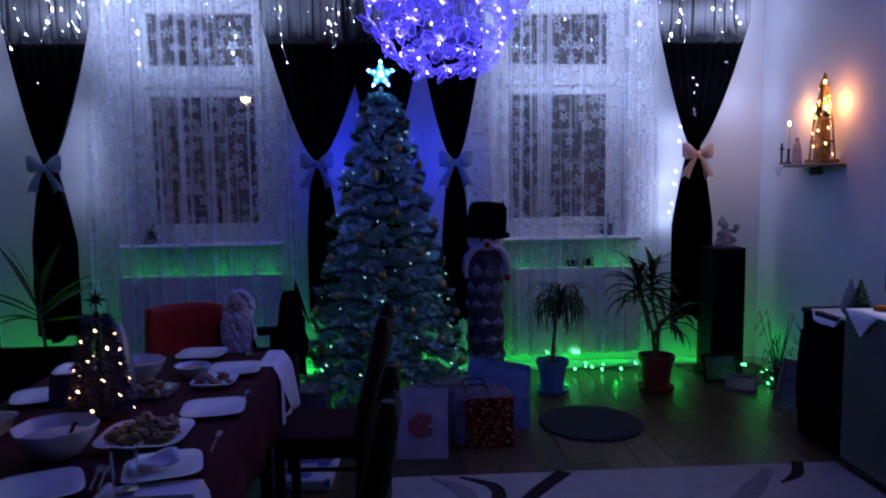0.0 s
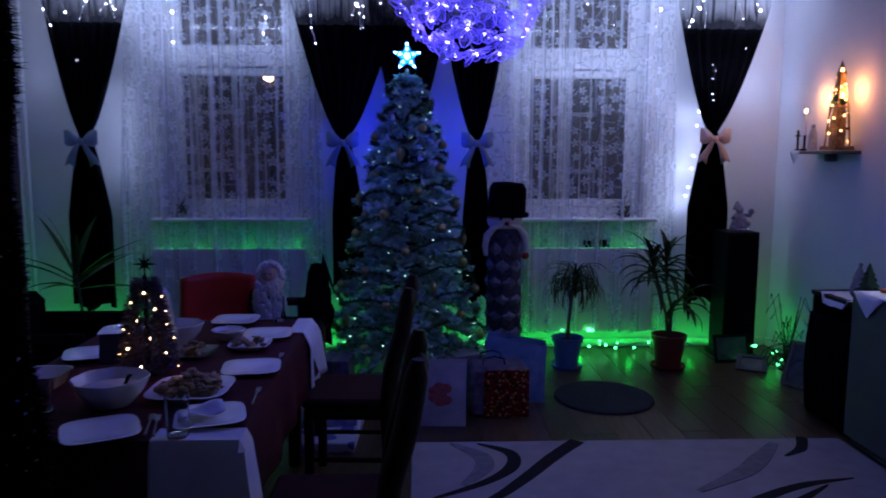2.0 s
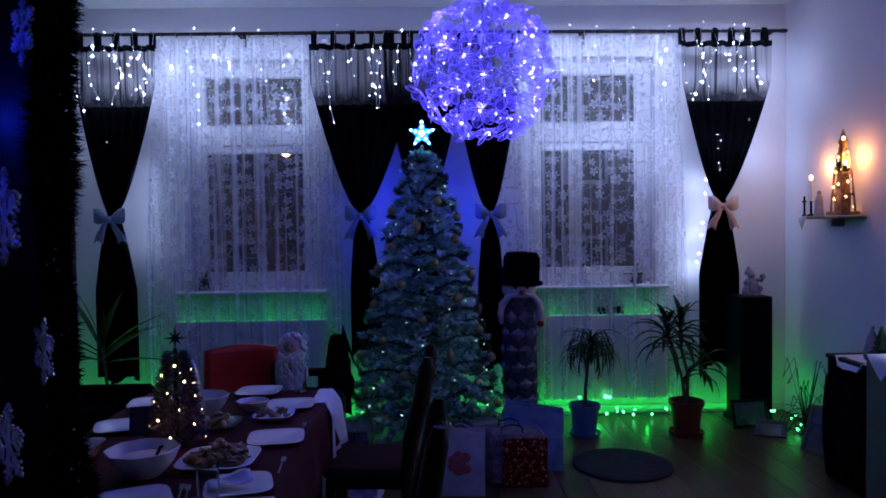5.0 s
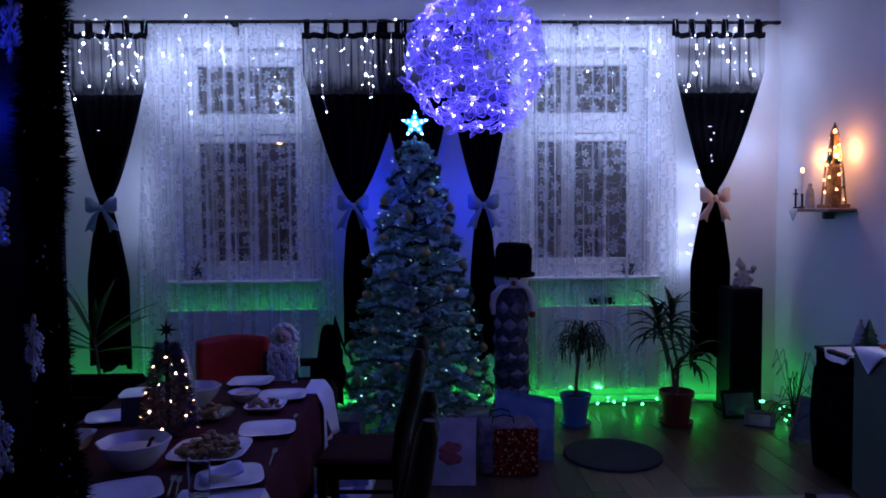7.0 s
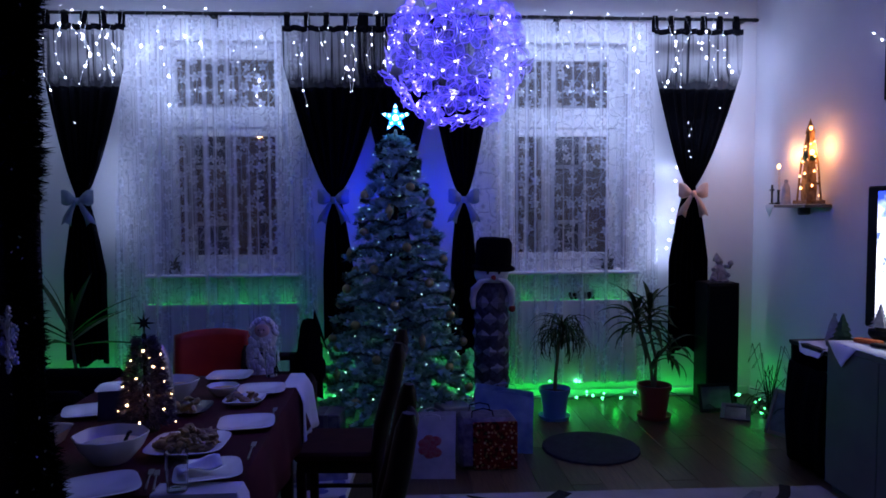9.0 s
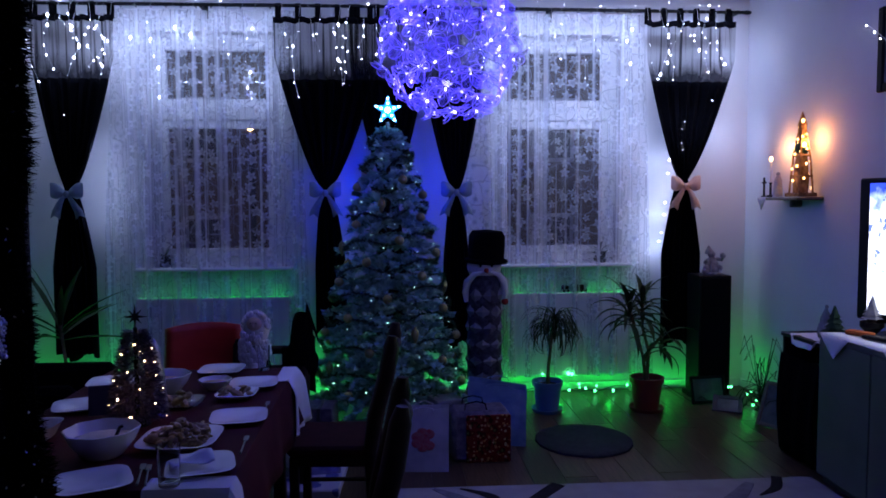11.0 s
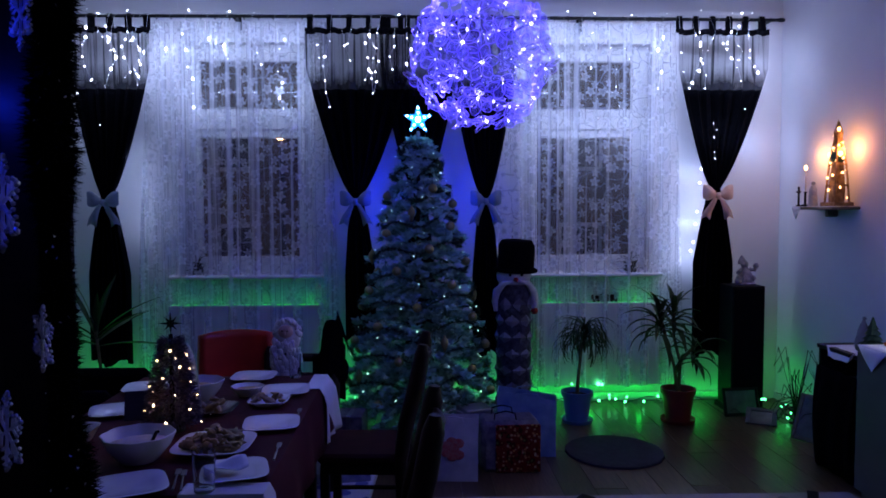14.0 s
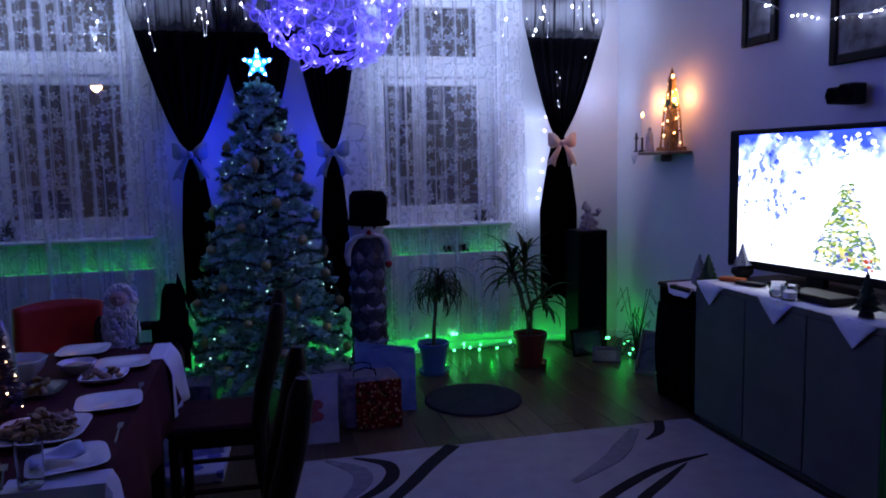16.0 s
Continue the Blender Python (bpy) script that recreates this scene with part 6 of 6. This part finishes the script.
lamp("tabletop_tree_glow", (-0.278, 3.58, TZ + 0.17), WARM_LED, 0.10, 0.006)
cone_ = Shape().lathe([(0, 0), (0.08, 0), (0.085, 0.02), (0.07, 0.18), (0.045, 0.27), (0.02, 0.31), (0.0, 0.318)], 24, wave=lambda a, z: 1 + 0.03 * math.sin(5 * a + 20 * z))
piece("wrapped_bottle", cone_, material("silver_foil", (0.4, 0.4, 0.44), 0.3, 0.6, (0.3, 0.3, 0.34), 20, 0.4), pose(-0.272, 3.9, TZ + 0.003) @ Matrix.Diagonal((0.66, 0.66, 0.98, 1)), "cone of silver foil behind the small tree", "ornament")


# ---- chairs ----
def dining_chair():
    """A dark wooden chair that faces -x; built at the origin."""
    c = thing("dining_chair", HERE, "dark-stained wooden dining chair with curved back posts", "chair", "chairs at the table")
    part("seat", Shape().box((-0.02, 0, 0.455), (0.42, 0.42, 0.05), 0.02), SEATRED, c)
    part("seat_frame", Shape().box((-0.02, 0, 0.405), (0.40, 0.40, 0.05), 0.006), DARKWOOD, c, smooth=False)
    for s in (-1, 1):
        part("leg", Shape().box((-0.2, s * 0.18, 0.2), (0.042, 0.042, 0.4), 0.005), DARKWOOD, c, smooth=False)
        pts = [(0.20, s * 0.19, 0.0), (0.165, s * 0.19, 0.25), (0.16, s * 0.19, 0.45), (0.185, s * 0.19, 0.62), (0.235, s * 0.19, 0.8), (0.262, s * 0.19, 0.95), (0.268, s * 0.19, 1.0)]
        part("back_post", Shape().tube(pts, [0.022, 0.026, 0.032, 0.038, 0.04, 0.036, 0.02], 10), DARKWOOD, c)
    for z, x in ((0.62, 0.185), (0.76, 0.222), (0.9, 0.252)):
        rail = Shape().sheet([[(x + 0.035 * (1 - (y / 0.19) ** 2) + dx, y, z + dz) for y in [-0.185 + 0.37 * k / 10 for k in range(11)]] for dx, dz in ((-0.009, -0.03), (0.009, 0.03))])
        thick(part("back_rail", rail, DARKWOOD, c), 0.016)
    for s in (-1, 1):
        part("stretcher", Shape().tube([(-0.2, s * 0.18, 0.18), (0.17, s * 0.18, 0.18)], 0.012, 8), DARKWOOD, c)
    return c


chair = dining_chair()
chair.matrix_basis = pose(0.468, 4.41, 0, 0, 0, -3)
copy_thing(chair, pose(0.49, 3.2, 0, 0, 0, -1))
low = copy_thing(chair, pose(0.02, 5.05, 0, 0, 0, 96))
low.scale.z = 0.8
piece("seat_cushion", Shape().box((0, 0, 0.05), (0.38, 0.36, 0.1), 0.04), SEATRED, pose(0.0, 5.02, 0.387, 0, 0, 6), "dark red cushion on a low dining chair", "cushion")
red = thing("red_chair", pose(-0.35, 5.08, -0.0, 0, 0, 14), "red leather dining chair with a rounded back", "chair", "chairs at the table")
rows = []
for i in range(9):
    t = i / 8
    rows.append([(0.225 * u * (1 - 0.06 * t), 0.16 + 0.05 * t - 0.05 * (1 - u * u) * -1, 0.5 + 0.4 * t - 0.02 * (u * u) * (t > 0.9)) for u in [k / 6 - 1 for k in range(13)]])
thick(part("backrest", Shape().sheet(rows), REDLEATHER, red), 0.05)
part("seat", Shape().box((0, -0.05, 0.45), (0.44, 0.42, 0.08), 0.03), REDLEATHER, red)
for sx in (-1, 1):
    for sy in (-1, 1):
        part("leg", Shape().tube([(sx * 0.18, -0.05 + sy * 0.17, 0.42), (sx * 0.2, -0.05 + sy * 0.19, 0)], [0.018, 0.012], 8), STEEL, red)
arm = thing("armchair", pose(-1.14, 4.75, -0.0, 0, 0, 0), "dark upholstered armchair beside the table", "armchair")
part("base", Shape().box((0, 0, 0.24), (0.6, 0.6, 0.4), 0.03), BLACKCLOTH, arm)
part("seat", Shape().box((0.03, 0, 0.47), (0.5, 0.44, 0.1), 0.04), BLACKCLOTH, arm)
part("backrest", Shape().box((-0.22, 0, 0.6), (0.16, 0.62, 0.5), 0.05), BLACKCLOTH, arm)
for s in (-1, 1):
    part("armrest", Shape().box((0.03, s * 0.27, 0.60), (0.56, 0.11, 0.26), 0.04), BLACKCLOTH, arm)
for s in (-1, 1):
    for q in (-1, 1):
        part("foot", Shape().box((s * 0.25, q * 0.25, 0.022), (0.05, 0.05, 0.043), 0.005), DARKWOOD, arm, smooth=False)
piece("flat_carton", Shape().box((0, 0, 0.03), (0.36, 0.5, 0.056), 0.006), spotted("printed_card", (0.5, 0.5, 0.58), (0.1, 0.12, 0.35), 9, 0.35), pose(0.26, 5.0, 0.002, 0, 0, -3), "flat pale printed carton on the floor under the table end", "box", smooth=False)
# bearded doll on the dark chair, jacket over its back
doll = Shape()
rng = random.Random(61)
doll.lathe([(0, 0), (0.1, 0.0), (0.11, 0.04), (0.085, 0.22), (0.06, 0.3), (0, 0.32)], 18, slot=1)
doll.lathe([(0.0, 0.0), (0.05, 0.0), (0.055, 0.1), (0.045, 0.24), (0, 0.25)], 14, (0, -0.07, 0), 0)
doll.ball((0, 0, 0.41), 0.085, 20, 14, 0, (1, 1, 1.1))
doll.ball((0.0, -0.072, 0.44), 0.044, 16, 12, 2, (1.1, 0.75, 0.8))
for s in (-1, 1):
    doll.ball((s * 0.017, -0.103, 0.448), 0.005, 8, 6, 1)
doll.ball((0, -0.108, 0.435), 0.009, 8, 6, 2)
# curls of the hair and the beard
for k in range(150):
    v = rng.random()
    w = 0.085 * math.sin(math.pi * min(1.0, 0.25 + 0.62 * v)) + 0.012
    x = rng.uniform(-1, 1) * w
    doll.ball((x, -0.045 - 0.055 * math.sqrt(max(0, 1 - (x / 0.1) ** 2)), 0.392 - 0.23 * v), rng.uniform(0.009, 0.017), 8, 6, 0, (1, 0.8, 1.4))
for k in range(40):
    a = math.pi * k / 39
    doll.ball((0.078 * math.cos(a) + rng.uniform(-0.01, 0.01), -0.045 + rng.uniform(-0.02, 0.02), 0.42 + 0.075 * math.sin(a)), rng.uniform(0.01, 0.018), 8, 6, 0)
piece("bearded_doll", doll, [material("white_wool", (0.8, 0.78, 0.78), 0.95, 0, (0.6, 0.58, 0.58), 45, 1.0, 90), BLACKCLOTH, material("doll_face", (0.6, 0.42, 0.34), 0.7)], pose(-0.03, 4.95, 0.49) @ Matrix.Diagonal((0.86, 1.0, 1.06, 1)), "white-bearded doll sitting on a dining chair", "doll")
jk = []
for i in range(15):
    t = i / 14
    w = 0.03 + 0.085 * math.sin(math.pi * min(1, t * 0.62 + 0.05)) + 0.012 * math.sin(11 * t)
    jk.append([(w * math.cos(a) * (1 + 0.16 * math.sin(5 * a + 9 * t)), 0.06 * math.sin(a) * (1 + 0.1 * math.cos(4 * a + 5 * t)), 1.0 - 0.5 * t) for a in [2 * math.pi * k / 24 for k in range(25)]])
jacket = thing("black_jacket", pose(0.175, 5.31, 0.13, 0, 0, 10) @ Matrix.Diagonal((0.72, 0.9, 0.82, 1)), "black jacket with a pointed collar over the chair back", "jacket")
part("body", Shape().sheet(jk), BLACKCLOTH, jacket)
for s, lift in ((1, 0.02),):
    flap = [[(s * (0.03 + 0.1 * t) + 0.012 * v, -0.05 - 0.02 * t, 0.98 + lift - 0.16 * t + (0.09 * (1 - t)) * v - 0.05 * t * t) for v in (0, 0.5, 1)] for t in (0, 0.25, 0.5, 0.75, 1.0)]
    thick(part("collar_flap", Shape().sheet(flap), BLACKCLOTH, jacket), 0.006)

wrap = Shape().sheet([[(0.06 + 0.19 * u, 5.365 + 0.02 * math.sin(9 * u + 4 * v), 0.775 - 0.04 * math.sin(5 * u + 1) - 0.35 * v) for u in [k / 14 for k in range(15)]] for v in [k / 6 for k in range(7)]])
wrap.sheet([[(0.06 + 0.19 * u, 5.365 - 0.09 * v + 0.02 * math.sin(9 * u), 0.775 - 0.04 * math.sin(5 * u + 1)) for u in [k / 14 for k in range(15)]] for v in (0, 0.5, 1)])
wrap.sheet([[(0.06 + 0.19 * u, 5.275 + 0.02 * math.sin(9 * u), 0.775 - 0.04 * math.sin(5 * u + 1) - 0.25 * v) for u in [k / 14 for k in range(15)]] for v in [k / 4 for k in range(5)]])
thick(piece("black_shawl", wrap, BLACKCLOTH, HERE, "black cloth laid over the low chair back", "cloth"), 0.004)

# ---- tinsel garland and snowflakes at the room opening ----
rng = random.Random(77)
gs, sp = Shape(), Shape()
for k in range(30000):
    z = rng.uniform(0.05, TOP - 0.02)
    a = rng.uniform(0, 6.28)
    swell = 1.0 + 0.22 * math.sin(7.3 * z + 0.6) + 0.12 * math.sin(19 * z)
    c = Vector((0.0 + 0.014 * math.sin(3.1 * z) + 0.022 * math.cos(a) * swell, 2.24 + 0.01 * math.cos(5 * z) + 0.022 * math.sin(a) * swell, z))
    d = Vector((math.cos(a) + rng.uniform(-0.5, 0.5), math.sin(a) + rng.uniform(-0.5, 0.5), rng.uniform(-0.7, 0.5))).normalized()
    needle(gs, c, d, rng.uniform(0.016, 0.034) * swell, 0.0028)
core = [(0.014 * math.sin(3.1 * 0.1 * k), 2.24 + 0.01 * math.cos(0.5 * k), min(0.1 * k, TOP)) for k in range(36)]
gar = thing("tinsel_garland", HERE, "dark green tinsel garland hanging beside the opening", "garland")
part("core", Shape().tube(core, 0.03, 8), BLACKCLOTH, gar)
tagged(part("tinsel", gs, vary(material("dark_tinsel", (0.01, 0.02, 0.014), 0.6, 0.0, None, 12, 0.1, 120, 0.08), (0.001, 0.002, 0.002), (0.004, 0.009, 0.006)), gar, smooth=False), kind="stuff")
for k in range(120):
    z = rng.uniform(0.3, TOP - 0.1)
    a = rng.uniform(4.2, 6.2)
    needle(sp, Vector((0.0 + 0.05 * math.cos(a), 2.24 + 0.05 * math.sin(a), z)), Vector((rng.uniform(-1, 1), rng.uniform(-1, 1), rng.uniform(-1, 1))).normalized(), 0.007, 0.0022)
tagged(part("sparkles", sp, material("foil", (0.95, 0.95, 0.85), 0.45, 0.3), gar, "glinting foil tips", smooth=False), kind="stuff")
FLAKE = cloth_sheer("glitter_flake", (0.95, 0.95, 1.0), 0.0)
GLITTER = material("flake_bead", (0.9, 0.9, 1.0), 0.25, 0.6, (0.7, 0.7, 0.8), 60, 0.3)
flake = Shape()
for k in range(6):
    m = pose(0, 0, 0, 0, 60 * k, 0)
    flake.tube([(0, 0, 0), (0, 0, 0.078)], 0.0035, 6, 0, m)
    flake.ball((0, 0, 0.079), 0.0055, 6, 4, 1, (1, 1, 1.6), m)
    for q, e in ((0.03, 0.026), (0.05, 0.022), (0.066, 0.012)):
        for s in (-1, 1):
            flake.tube([(0, 0, q), (s * e * 0.8, 0, q + e * 0.6)], 0.003, 5, 0, m)
            flake.ball((s * e * 0.8, 0, q + e * 0.6), 0.0048, 6, 4, 1, (1, 1, 1), m)
flake_mesh = flake.mesh("snowflake_ornament", FLAKE, GLITTER, smooth=False)
copy_thing(jar, pose(3.21, 4.07, 0.874))
for x, y, z, rz, k in ((-0.018, 2.19, 1.385, -48, 0.78), (-0.085, 2.19, 1.645, -44, 1.1), (-0.04, 2.19, 2.0, -45, 0.8), (-0.092, 2.19, 1.205, -42, 0.95)):
    o = new("snowflake_ornament", flake_mesh)
    o.matrix_basis = pose(x, y, z, 0, 6, rz) @ Matrix.Scale(k, 4)
    tagged(o, "glittering silver snowflake hanging by the garland", "snowflake", "snowflakes")
    piece("thread", Shape().tube([(x, y, z + 0.07 * k), (x, y, TOP - 0.004)], 0.0004, 4), BLACKCLOTH, HERE, "thin dark thread holding a snowflake", "thread", "threads")

# ---- floor planks ----
plank = Shape().box((0, 0, -0.006), (0.192, 1.28, 0.012), 0.0015).mesh("plank", PLANK, smooth=False)
floor_ = bpy.data.objects["floor"]
rng = random.Random(3)
x = LEFT + 0.1
while x < RIGHT:
    y = NEAR - rng.uniform(0, 1.2)
    while y < BACK + 0.05:
        start, end = max(y, NEAR), min(y + 1.28, BACK + 0.1)
        if end - start > 0.02:
            o = new("plank", plank)
            o.parent = floor_
            o.location = (x, (start + end) / 2, 0.0003 * rng.random() - 0.0005)
            o.scale.y = (end - start) / 1.28
        y += 1.282
    x += 0.1935
